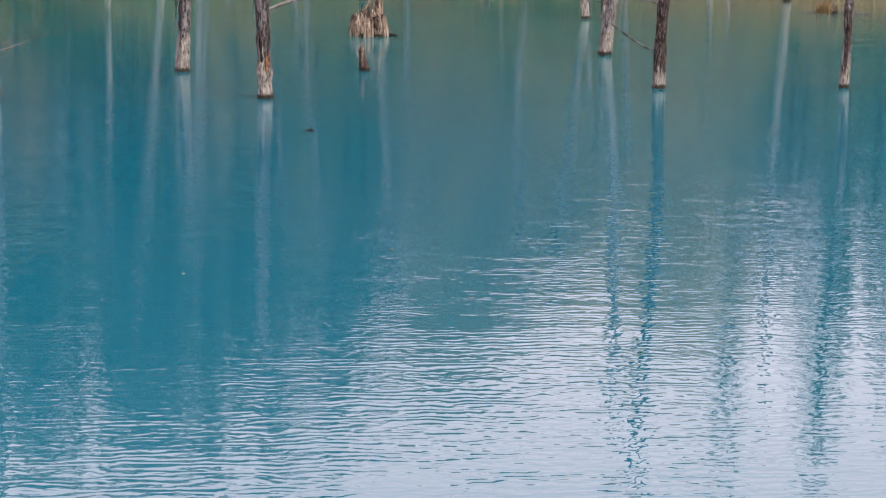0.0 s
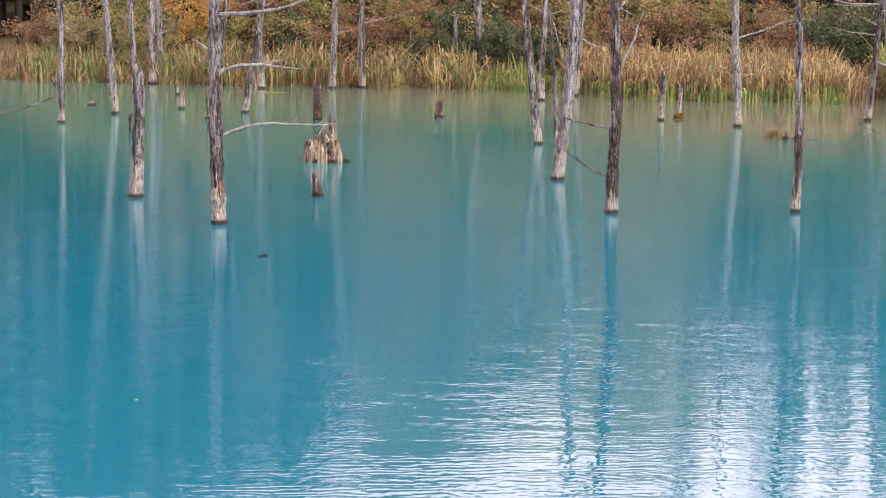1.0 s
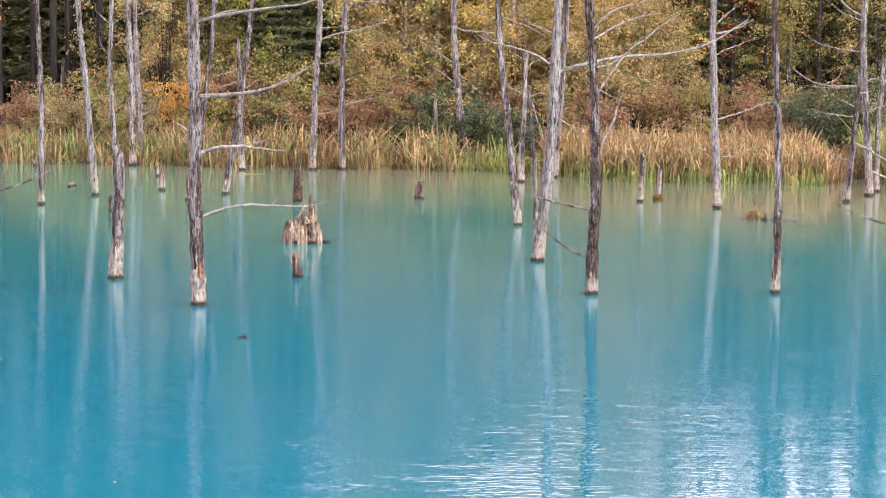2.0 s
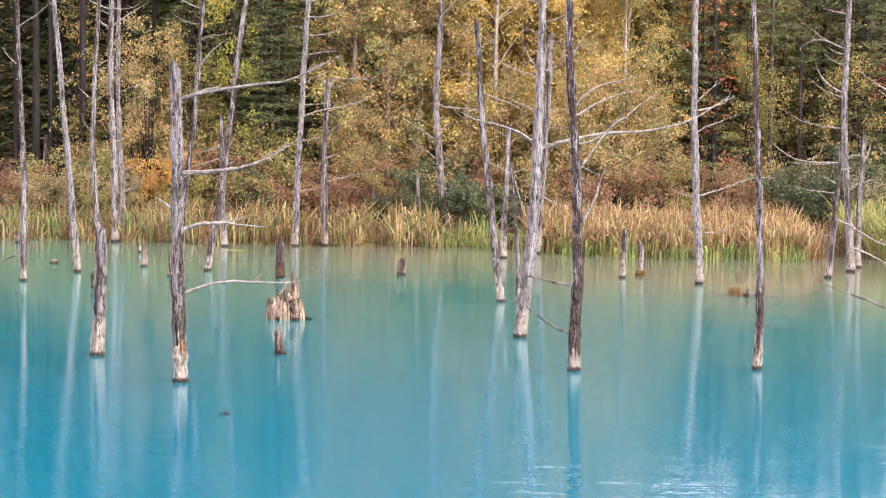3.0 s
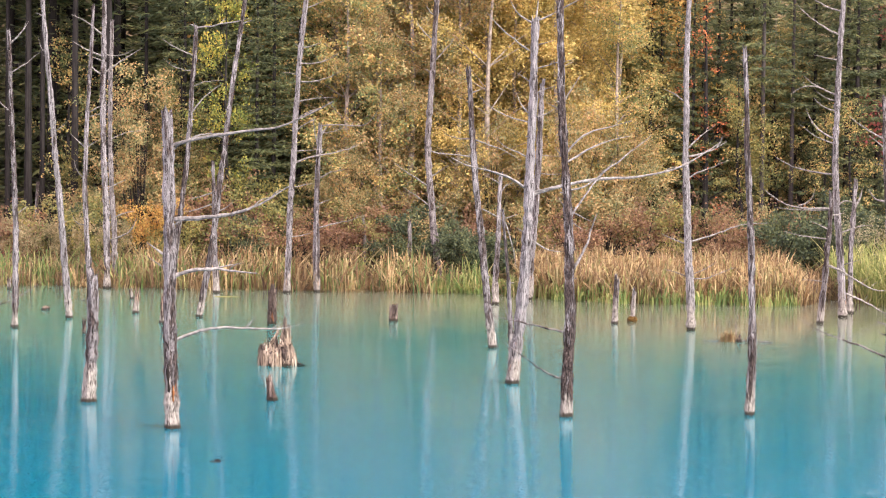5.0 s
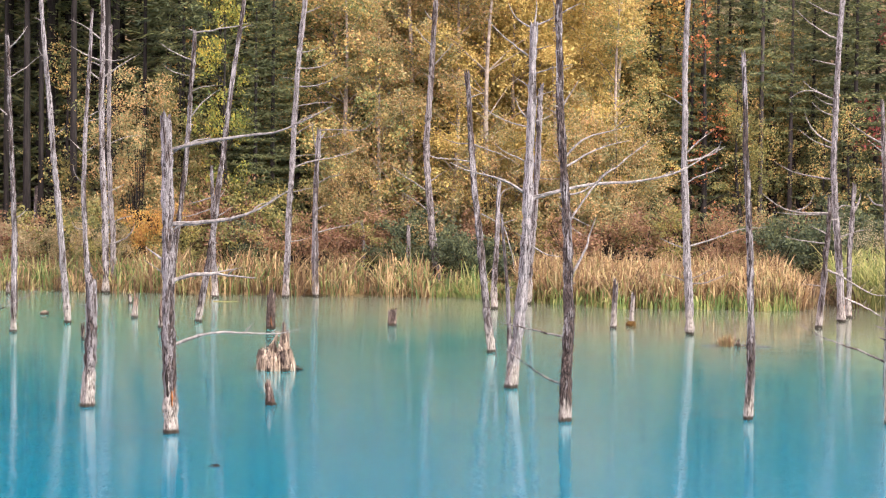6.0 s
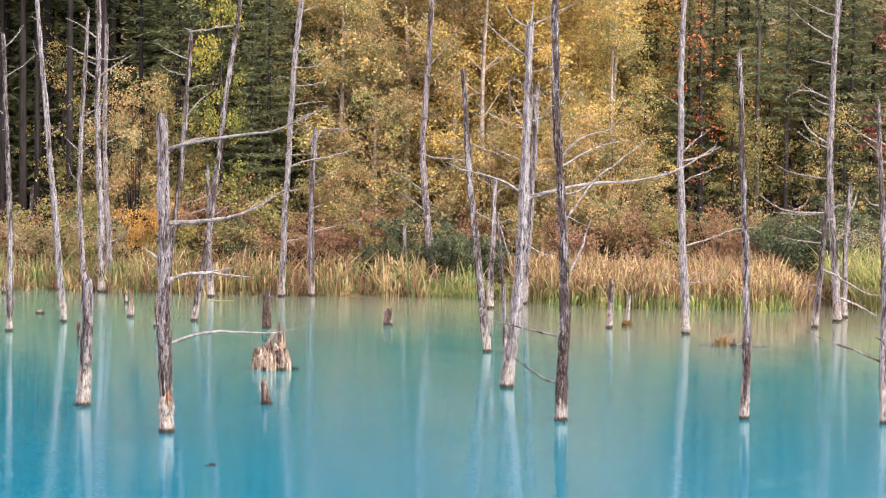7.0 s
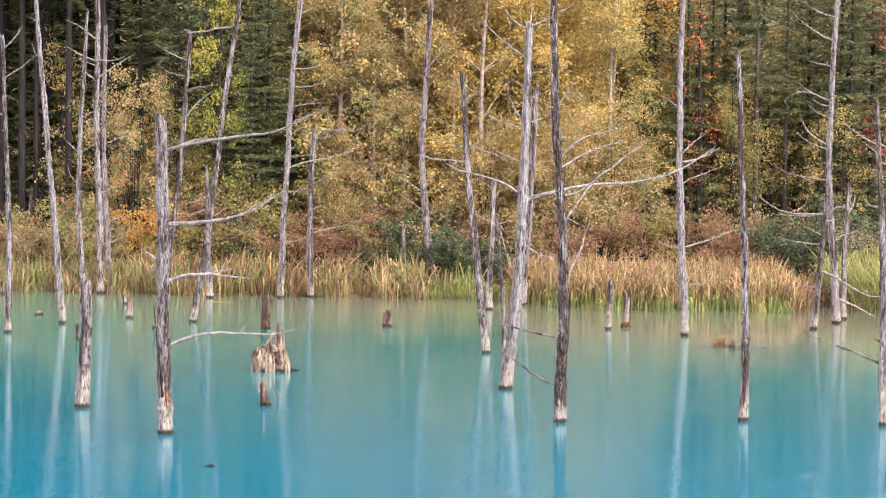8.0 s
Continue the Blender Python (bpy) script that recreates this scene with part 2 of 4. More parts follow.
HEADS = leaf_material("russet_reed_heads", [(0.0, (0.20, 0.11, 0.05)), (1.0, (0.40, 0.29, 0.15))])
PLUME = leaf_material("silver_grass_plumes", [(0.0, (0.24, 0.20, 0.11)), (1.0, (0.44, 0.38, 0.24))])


# ---- mesh helpers ----
def link(name, me, material, parent=None, label=""):
    ob = new(name, me)
    me.materials.append(material)
    if parent:
        ob.parent = parent
    if label:
        ob["label"] = label
    return ob


def part(name, bm, material, parent=None, label=""):
    me = bpy.data.meshes.new(name)
    bm.to_mesh(me)
    bm.free()
    return link(name, me, material, parent, label)


def mesh_of(name, verts, faces):
    me = bpy.data.meshes.new(name)
    me.from_pydata([tuple(v) for v in verts], [], faces)
    return me


def cards(name, verts, corners):
    """Many loose leaves or blades at once: verts (n, corners, 3), one face each."""
    n = len(verts)
    me = bpy.data.meshes.new(name)
    me.vertices.add(n * corners)
    me.vertices.foreach_set("co", verts.reshape(-1).astype(np.float32))
    me.loops.add(n * corners)
    me.loops.foreach_set("vertex_index", np.arange(n * corners, dtype=np.int32))
    me.polygons.add(n)
    me.polygons.foreach_set("loop_start", np.arange(0, n * corners, corners, dtype=np.int32))
    me.update()
    return me


def unit(a):
    return a / np.maximum(np.linalg.norm(a, axis=-1, keepdims=True), 1e-9)


def leaf_cards(rng, centres, size, lift=0.3):
    """Small diamond leaves with random turns about their centres."""
    n = len(centres)
    a = unit(rng.normal(size=(n, 3)) * (1, 1, 1 - lift * 0.5))
    b = unit(np.cross(a, unit(rng.normal(size=(n, 3)))))
    s = size * rng.uniform(0.55, 1.25, (n, 1))
    fold = np.cross(a, b) * s * 0.12
    return np.stack([centres - a * s, centres + b * s * 0.62 + fold, centres + a * s, centres - b * s * 0.62 + fold], 1)


def tube(path, radii, sides, rough=0.0, seed=0, ragged=0.0):
    """A closed tapering stem along a path; ragged: height of the splinters at a broken top."""
    rng = np.random.default_rng(seed)
    path = np.asarray(path, float)
    way = unit(np.gradient(path, axis=0))
    side = unit(np.cross(way, np.array([0.31, 0.95, 0.05])))
    up = np.cross(way, side)
    ang = np.arange(sides) * 2 * math.pi / sides
    lobes = rough * (0.6 * np.sin(ang * 3 + rng.uniform(0, 6)) + 0.5 * np.sin(ang * 5 + rng.uniform(0, 6)))
    verts = []
    for i, (p, r) in enumerate(zip(path, radii)):
        wob = 1 + lobes + rough * rng.normal(size=sides) * 0.35
        ring = p + (side[i] * np.cos(ang)[:, None] + up[i] * np.sin(ang)[:, None]) * (r * wob)[:, None]
        if ragged and i == len(path) - 1:
            ring = ring + way[i] * (rng.uniform(-1, 1, sides)[:, None] * ragged)
        verts.extend(ring)
    faces = [(i * sides + j, i * sides + (j + 1) % sides, (i + 1) * sides + (j + 1) % sides, (i + 1) * sides + j)
             for i in range(len(path) - 1) for j in range(sides)]
    last = len(verts) - sides
    verts.append(path[-1] - way[-1] * ragged * 0.8)
    faces += [(last + j, last + (j + 1) % sides, len(verts) - 1) for j in range(sides)]
    verts.append(path[0])
    faces += [((j + 1) % sides, j, len(verts) - 1) for j in range(sides)]
    return verts, faces


def empty(name, m, label, category, group="", kind=""):
    ob = new(name)
    ob.matrix_world = m
    return tagged(ob, label, category, group, kind)


# ---- ground and water ----
def shore(x):
    """How far away the far bank's waterline lies."""
    x = max(-60.0, min(60.0, x))
    y = 75.0 + 0.16 * max(0.0, -9.0 - x) - 4.1 / (1 + math.exp(-(x - 3.2) * 1.15))
    y += 3.6 * math.exp(-((x - 13.0) / 0.75) ** 2)
    return y + 0.22 * math.sin(x * 1.7) + 0.15 * math.sin(x * 4.1 + 1)


def land(x, y):
    """Height of the ground: pond bed, low far bank, wooded slope, and the embankment on the near side."""
    back = y - shore(x)
    near = 7.0 - y
    if near > 0:
        h = -0.9 + 4.4 * min(1.0, near / 5.5)
    else:
        h = -0.9
    if back > -3:
        t = min(1.0, (back + 3) / 4.0)
        h = -0.9 + 1.12 * t * t * (3 - 2 * t)
    if back > 1:
        h += 0.9 * (1 - math.exp(-(back - 1) / 7.0)) + max(0.0, back - 14) * 0.06 + min(14.0, max(0.0, back - 24) * 0.30) + 0.2 * noise.noise((x * 0.3, y * 0.3, 0)) * min(1, back / 6)
    return h


def build_ground():
    xs = np.concatenate([np.linspace(-900, -60, 12), np.linspace(-50, 50, 130), np.linspace(60, 900, 12)])
    ys = np.concatenate([np.linspace(-600, -30, 8), np.linspace(-20, 8, 12), np.linspace(12, 64, 8), np.linspace(66, 100, 70), np.linspace(104, 900, 16)])
    verts = [(x, y, land(x, y)) for y in ys for x in xs]
    w = len(xs)
    faces = [(j * w + i, j * w + i + 1, (j + 1) * w + i + 1, (j + 1) * w + i) for j in range(len(ys) - 1) for i in range(w - 1)]
    ob = link("ground", mesh_of("ground", verts, faces), GROUND)
    tagged(ob, "brown leaf-littered soil bank rising behind the pond", "ground", kind="structure")


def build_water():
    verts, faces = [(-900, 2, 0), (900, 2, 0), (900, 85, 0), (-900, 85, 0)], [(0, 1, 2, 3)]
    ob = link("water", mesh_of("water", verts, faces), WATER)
    tagged(ob, "milky turquoise blue pond water with fine wind ripples", "water", kind="structure")


build_ground()
build_water()


# ---- dead trees standing in the water ----
def smooth(values, count):
    """Values at even fractions, eased into a smooth run of that many."""
    at = np.linspace(0, 1, len(values))
    run = np.interp(np.linspace(0, 1, count), at, values)
    pad = np.pad(run, 3, mode="reflect", reflect_type="odd")
    return np.convolve(pad, np.ones(7) / 7, mode="valid")


def limb_path(start, dx, dy, dz, bow, bow2, rng):
    n = max(6, min(22, int(math.hypot(dx, dz) / 0.09)))
    u = np.linspace(0, 1, n)[:, None]
    chord = np.array([dx, dy, dz])
    normal = unit(np.array([-dz, 0.0, dx]))
    p = np.asarray(start) + u * chord + normal * (bow * np.sin(math.pi * u) + bow2 * np.sin(2 * math.pi * u))
    length = math.hypot(dx, dz)
    kink = np.cumsum(rng.normal(size=(n, 3)) * 0.012 * min(1.0, length), 0) * (u * (1 - u) * 3)
    return p + kink


def plain_wood(name, dark, light):
    s = Shade(name, 0.95, 0.1)
    g = s.noise(s.coords((30, 30, 6)), 1.0, 4)
    s.bump(g, 0.03)
    return s.colour(s.ramp(g, [(0.35, dark), (0.65, light)]))


HOLLOW_SHADE = plain_wood("rotted_hollow_shade", (0.006, 0.005, 0.005), (0.025, 0.02, 0.018))
RUSTY = plain_wood("rusty_rot", (0.07, 0.028, 0.012), (0.24, 0.10, 0.04))


def dead_tree(x, y, z, height, r0, r1, sway, limbs, wood, label, seed, hollow=0.0, bough=LIMB):
    r0, r1 = r0 * 0.93, r1 * 0.93
    rng = np.random.default_rng(seed)
    thing = empty("dead_tree", pose(x, y, z), label, "dead tree", "dead trees in the pond")
    n = max(8, int(height / 0.14))
    u = np.linspace(0, 1, n)
    dx = smooth([0.0, *sway], n)
    dx -= dx[0]
    dy = np.interp(u, [0, 1], [0, rng.uniform(-0.02, 0.02) * height])
    wob = np.convolve(rng.normal(size=n + 6), np.ones(7) / 7, mode="valid") * 0.022
    path = np.stack([dx + wob * np.minimum(1, u * 6), dy, u * height], 1)
    radii = r0 + (r1 - r0) * u ** 0.9
    radii = radii * (1 + 0.10 * np.exp(-u * height / 0.35)) * (1 + 0.09 * rng.normal(size=n))
    foot = np.array([[path[0, 0] - 0.02, 0, -0.7], [path[0, 0] - 0.01, 0, -0.25]])
    verts, faces = tube(np.vstack([foot, path]), np.concatenate([[r0 * 1.15, r0 * 1.1], radii]), 14, 0.15, seed, ragged=r1 * 1.8)
    link("trunk", mesh_of("trunk", verts, faces), wood, thing)
    for k, (h, off, bx, by, bz, bow, bow2, r) in enumerate(limbs):
        i = min(n - 1, max(0, int(h / height * (n - 1))))
        p = limb_path((path[i, 0] + off, path[i, 1], h), bx, by, bz, bow, bow2, rng)
        rr = r * 0.88 * (1.0 - 0.80 * np.linspace(0, 1, len(p)) ** 1.2) * (1 + 0.08 * rng.normal(size=len(p)))
        v, f = tube(p, rr, 7, 0.06, seed * 31 + k)
        branch = link("branch", mesh_of("branch", v, f), bough if h < 2 else LIMB, thing)
        if math.hypot(bx, bz) > 0.75 and r > 0.017:
            for t in rng.uniform(0.45, 0.9, 1 + (math.hypot(bx, bz) > 1.6)):
                j = int(t * (len(p) - 1))
                q = limb_path(p[j], bx * rng.uniform(0.06, 0.14), rng.uniform(-0.1, 0.1), abs(bz) * 0.05 + rng.uniform(0.06, 0.16), 0.02, 0, rng)
                v, f = tube(q, rr[j] * 0.6 * (1 - 0.7 * np.linspace(0, 1, len(q))), 5, 0, k)
                link("twig", mesh_of("twig", v, f), bough if h < 2 else LIMB, branch)
    if hollow:
        i = int(hollow / height * (n - 1))
        # a near-black lump on the bark paints the shade inside the rotted hollow
        bm = bmesh.new()
        bmesh.ops.create_uvsphere(bm, u_segments=10, v_segments=12, radius=1)
        for w in bm.verts:
            w.co = Vector((w.co.x * 0.028 * (1 + 0.4 * math.sin(w.co.z * 5)) + path[i, 0] - 0.03 - 0.02 * w.co.z, w.co.y * 0.05 - radii[i] * 0.93, w.co.z * 0.28 + hollow))
        part("hollow", bm, HOLLOW_SHADE, thing, "rotted-out hollow in the trunk, its inner shade painted dark")
        bm = bmesh.new()
        bmesh.ops.create_uvsphere(bm, u_segments=8, v_segments=10, radius=1)
        for w in bm.verts:
            w.co = Vector((w.co.x * 0.024 * (1 + 0.3 * math.sin(w.co.z * 7)) + path[i, 0] + 0.055, w.co.y * 0.04 - radii[i] * 0.75, w.co.z * 0.16 + hollow - 0.30))
        part("rot_patch", bm, RUSTY, thing, "rusty orange rotten patch")
    # short stubs of lost limbs
    for k in range(int(height * 0.9)):
        i = int(rng.uniform(0.12, 0.98) * (n - 1))
        a = rng.uniform(0, 6.28)
        reach = radii[i] + rng.uniform(0.02, 0.07)
        tip = path[i] + (math.cos(a) * reach, math.sin(a) * reach, rng.uniform(-0.01, 0.05))
        v, f = tube([path[i], (path[i] + tip) / 2, tip], [0.02, 0.016, 0.009], 5, 0.05, k)
        link("stub", mesh_of("stub", v, f), LIMB, thing)
    return thing


# place, height, radii, sway up the stem; limbs: height, offset, reach in x, y, z, bow, wave, radius
dead_tree(-9.46, 37.22, 0, 8, 0.108, 0.063, (0.01, 0, -0.02, -0.05, -0.08),
          [(1.73, 0.03, 2.36, 0.68, 0.86, -0.13, 0.02, 0.028), (0.83, 0.03, 1.5, 0.70, 0.50, -0.02, 0, 0.018),
           (0.92, 0.03, 0.85, 0.38, 0.68, -0.10, 0.0, 0.015)],
          GREY_WOOD, "tall bare grey dead tree standing in the pond", 1, bough=GREY_BOUGH)
dead_tree(-11.74, 58.69, 0, 7.99, 0.099, 0.05, (0.03, 0.02, -0.05, -0.12, -0.18),
          [(7.66, 0.04, 0.5, -0.09, 0.58, -0.04, 0, 0.03), (6.87, 0.04, 0.83, 0.15, 0.62, -0.04, 0, 0.019), 
           (3.1, 0.07, 0.27, 0.05, 0.23, -0.02, 0, 0.023), (5.84, -0.02, -0.46, 0.14, 0.45, 0.05, 0, 0.023)],
          PATCHY_WOOD, "bare weathered dead tree with thin snapped branches", 2)
dead_tree(-10.83, 61.98, 0, 11, 0.112, 0.052, (-0.19, -0.38, -0.57, -0.75, -0.91),
          [(8.54, 0, -0.26, 0.07, 0.12, -0.01, 0, 0.024), (5.26, -0.03, 0.48, -0.13, 0.41, -0.03, 0, 0.016), 
           (7.5, 0.02, -0.28, 0.04, 0.48, 0.07, 0, 0.016)],
          PALE_WOOD, "slim silver-grey dead trunk rising from the water", 3)
dead_tree(-11.55, 70.02, 0, 9.43, 0.101, 0.051, (-0.14, -0.22, -0.17, -0.07, 0.01),
          [(4.85, -0.03, -0.51, 0.14, 0.45, 0.01, 0, 0.027), (4.85, 0, 0.47, -0.17, 0.28, 0, 0, 0.027), 
           (5.89, -0.06, 0.89, 0.39, 0.28, 0.12, 0, 0.023), (5.82, -0, 0.47, 0.17, 0.13, 0.01, 0, 0.018), 
           (2.37, -0.08, -0.38, 0.08, 0.3, 0.11, 0, 0.023), (3.86, -0.03, -0.35, 0.15, 0.58, 0.08, 0, 0.018), 
           (7.48, 0.01, 0.38, -0.07, -0.32, -0.02, 0, 0.018)],
          GREY_WOOD, "tall bare grey dead tree standing in the pond", 4)
dead_tree(-11.82, 75.06, 0, 11.72, 0.127, 0.072, (-0.02, -0.15, -0.2, -0.16, -0.16),
          [(8.75, -0.08, -0.99, -0.44, 0.64, -0.03, 0, 0.039), (8.01, -0.07, -1.07, 0.09, 0.51, 0.04, 0, 0.039), 
           (7.82, -0.06, -0.49, 0.01, 0.19, -0.01, 0, 0.029), (7.37, -0.05, -0.33, -0.15, 0.29, 0.02, 0, 0.029), 
           (7.45, 0.07, 1.24, -0.02, 0.81, 0.01, 0, 0.039), (3.45, 0.07, 0.6, 0.25, 0.3, -0.01, 0, 0.029), 
           (1.66, 0.09, 0.97, -0.28, 0.77, -0.2, 0, 0.039), (8.05, 0.06, 0.93, 0.31, 0.21, -0.1, 0, 0.019)],
          GREY_WOOD, "bare weathered dead tree with thin snapped branches", 5)
dead_tree(-11.71, 76, 0.12, 9.11, 0.11, 0.064, (-0.03, -0.15, -0.2, -0.18, -0.14),
          [(2.27, -0.01, 0.71, 0.31, 0.25, 0.05, 0, 0.03), (5.03, 0.04, 1.14, 0.01, 0.31, 0.07, 0, 0.02)],
          GREY_DRY, "slim silver-grey dead trunk rising from the water", 6)
dead_tree(-4.85, 38.17, 0, 5.53, 0.134, 0.106, (-0.04, -0.04, -0.06, -0.09, -0.13),
          [(4.99, 0.11, 2.82, -0.68, 0.78, -0.09, 0.05, 0.04), (3.68, 0.1, 2.09, -0.16, 0.65, -0.18, 0.02, 0.05), 
           (2.69, 0.09, 1.45, 0, 0.06, 0.1, 0.02, 0.045), (2.8, 0.5, 0.79, 0, 0.13, -0.02, 0, 0.025), 
           (1.56, 0.11, 2.4, 0, 0.37, 0.05, 0.07, 0.035), (1.79, 1.35, 0.16, 0, 0.19, 0, 0, 0.025), 
           (3.05, -0.1, -0.31, 0.02, 0.22, -0, 0, 0.025), (2.83, -0.11, -0.3, -0.12, 0.22, -0.01, 0, 0.015), 
           (4.89, 0.07, 0.52, 0.19, 0.3, 0.03, 0, 0.015), (3.59, 0.1, 0.3, -0.1, 0.14, 0.02, 0, 0.02), 
           (1.59, 0.15, 0.14, -0.06, -0.15, -0, 0, 0.01)],
          GREY_WOOD, "thick broken-topped dead tree with long pale branches", 7, hollow=0.90)
dead_tree(-8.47, 66.15, 0, 8.58, 0.096, 0.064, (0.12, 0.35, 0.53, 0.61, 0.72),
          [(8.51, -0.01, 1.66, -0.29, 0.3, -0, 0, 0.034), (7.69, -0.05, -0.95, 0.04, 0.5, 0.04, 0, 0.026), 
           (7.22, -0.05, -0.84, 0, 0.35, 0.08, 0, 0.017), (6.74, 0.01, 0.99, -0.39, 0.18, 0.05, 0, 0.021), 
           (5.99, 0.07, 0.88, 0.07, 0.83, 0.09, 0, 0.026), (5.16, 0.05, 1.04, 0.26, 0.19, 0.09, 0, 0.026), 
           (8.55, -0.01, -0.19, 0.05, 0.08, -0.01, 0, 0.034)],
          PATCHY_WOOD, "bare weathered dead tree with thin snapped branches", 8)
dead_tree(-7.25, 63.04, 0, 10.71, 0.106, 0.053, (0.36, 0.62, 0.87, 1.16, 1.44),
          [(8.47, -0.01, 0.34, -0.09, 0.13, 0.01, 0, 0.033), (8.56, -0.06, -0.49, 0.19, -0.07, -0, 0, 0.016), 
           (3.04, -0.01, 0.52, 0.08, 0.33, -0.04, 0, 0.025), (5.17, 0, -0.49, 0.13, 0.16, 0, 0, 0.016)],
          PATCHY_WOOD, "slim silver-grey dead trunk rising from the water", 9)
dead_tree(-7.87, 73.54, 0, 4.39, 0.124, 0.062, (-0.04, -0.07, -0.08, -0.13, -0.17),
          [(3.38, -0.03, -0.86, 0.07, -0.26, -0, 0, 0.029), (3, -0.04, -1.1, -0.15, -0.3, 0.02, 0, 0.029), 
           (3.29, 0.06, 0.34, 0.05, 0.39, -0.07, 0, 0.029), (0.84, 0.05, 0.09, 0.01, 0.29, -0.02, 0, 0.029)],
          GREY_WOOD, "tall bare grey dead tree standing in the pond", 10)
dead_tree(-5.53, 74.03, 0, 12.11, 0.116, 0.08, (0.09, 0.21, 0.32, 0.54, 0.77),
          [(9.63, -0, 0.68, 0.23, 0.35, -0.03, 0, 0.029), (8.3, 0, 0.69, 0.14, 0.2, -0.01, 0, 0.024), 
           (7.78, 0.01, 1.36, 0.18, 0.4, -0.1, 0, 0.029), (7.17, 0.02, 1.49, -0.54, 0.38, -0.14, 0, 0.029), 
           (6.48, 0.02, 1.26, -0.05, 0.15, 0.02, 0, 0.029), (5.46, 0, 0.76, -0.23, 0.45, 0.05, 0, 0.029), 
           (4.41, 0.04, 2.39, 0.43, 0.8, -0.1, 0.08, 0.038), (3.58, 0.02, 0.84, -0.06, 0.13, 0.02, 0, 0.024), 
           (1.89, 0.05, 0.77, 0.16, 0.2, -0.02, 0, 0.024), (7.4, -0.04, -0.46, 0.07, 0.07, -0.02, 0, 0.019), 
           (4.81, 0.03, 1.19, -0.25, 0.09, -0.04, 0, 0.019), (8.26, 0.02, -0.21, -0.01, 0.23, 0.01, 0, 0.019)],
          PALE_WOOD, "bare weathered dead tree with thin snapped branches", 11)
dead_tree(-4.52, 74.53, 0, 5.73, 0.117, 0.081, (-0.04, -0.06, -0.04, 0, 0.05),
          [(5.67, -0.02, 2.04, -0.63, 0.61, -0.26, 0.11, 0.029), (3.89, 0.05, 0.92, -0.22, 0.32, 0.02, 0, 0.024), 
           (2.19, 0.03, 1.64, -0.54, 0.49, -0.01, 0, 0.029), (2.98, 0.04, 0.42, 0.14, 0.18, 0.02, 0, 0.024), 
           (5.38, 0.02, 0.25, 0.05, 0.29, -0.01, 0, 0.058), (4.86, -0.03, -0.17, -0.01, 1.06, 0.01, 0, 0.029), 
           (4.77, 0.11, -0.04, -0, 0.39, 0.04, 0, 0.039), (5.44, -0, 0.92, 0.03, 0.3, -0.11, 0, 0.019)],
          GREY_WOOD, "slim silver-grey dead trunk rising from the water", 12)
dead_tree(-0.33, 76.5, 0.35, 11.67, 0.138, 0.074, (-0.32, -0.5, -0.38, -0.24, -0.16),
          [(3.27, -0.06, -1.34, -0.51, 0.93, 0.06, 0, 0.03), (2.54, -0.05, -0.98, 0.03, 0.7, -0.01, 0, 0.03), 
           (2.38, -0.03, 0.43, -0.12, 0.24, 0.04, 0, 0.025), (3.53, -0.02, 0.67, 0.1, 0.49, 0.03, 0, 0.03), 
           (7.63, 0.01, 0.74, 0.06, 0.86, -0.03, 0, 0.03), (8.4, -0.06, -0.6, -0.1, 0.66, 0.04, 0, 0.03), 
           (9.25, -0.02, -0.34, -0.05, 0.41, 0.05, 0, 0.03), (4.56, 0.01, 0.74, -0.12, -0.13, -0.05, 0, 0.03), 
           (7.23, -0.07, -0.24, 0.05, 0.21, -0.03, 0, 0.02)],
          GREY_DRY, "leaning dead tree rooted at the edge of the reeds", 13)
dead_tree(-1.43, 78, 1.15, 1.2, 0.085, 0.066, (-0, -0.01, -0.02, -0.03, -0.04),
          [],
          GREY_DRY, "short dead trunk among the reeds", 14)
dead_tree(-3.09, 79, 1.39, 1.07, 0.076, 0.057, (-0.01, -0.02, -0.04, -0.06, -0.07),
          [],
          GREY_DRY, "short dead trunk among the reeds", 15)
dead_tree(1.11, 54.48, 0, 6.99, 0.105, 0.066, (-0.19, -0.32, -0.5, -0.62, -0.7),
          [(6.37, 0.03, 0.34, 0.04, 0.13, -0, 0, 0.021), (5.23, 0.03, -0.76, 0.25, 0.13, 0.05, 0, 0.021), 
           (5.21, 0.03, 1.18, -0.02, -0.52, 0.06, 0, 0.021), (4.77, -0.03, -0.88, -0.15, 0.11, -0.01, 0, 0.021), 
           (3.47, 0.08, 0.71, 0, -0.37, 0.02, 0, 0.021), (4.53, -0.01, -0.47, 0.13, 0.23, -0.01, 0, 0.014)],
          PATCHY_WOOD, "tall bare grey dead tree standing in the pond", 16)
dead_tree(1.5, 69.76, 0, 4.19, 0.118, 0.067, (-0.01, 0.02, 0.06, 0.09, 0.12),
          [(3.5, 0.02, 0.5, 0.2, 0.41, 0.11, 0, 0.023), (3.87, -0, -0.58, -0.04, 0.32, 0.02, 0, 0.018), 
           (2.69, 0.04, 0.61, 0.19, 0.21, 0.01, 0, 0.023)],
          GREY_WOOD, "bare weathered dead tree with thin snapped branches", 17)
dead_tree(1.41, 48.96, 0, 3.63, 0.071, 0.03, (-0.02, -0.05, -0.09, -0.16, -0.23),
          [(3.32, 0.02, 0.28, 0.06, -1.04, 0.06, 0, 0.019), (1.02, 0, -0.13, 0, 0.45, 0.02, 0, 0.025)],
          GREY_WOOD, "slim silver-grey dead trunk rising from the water", 18)
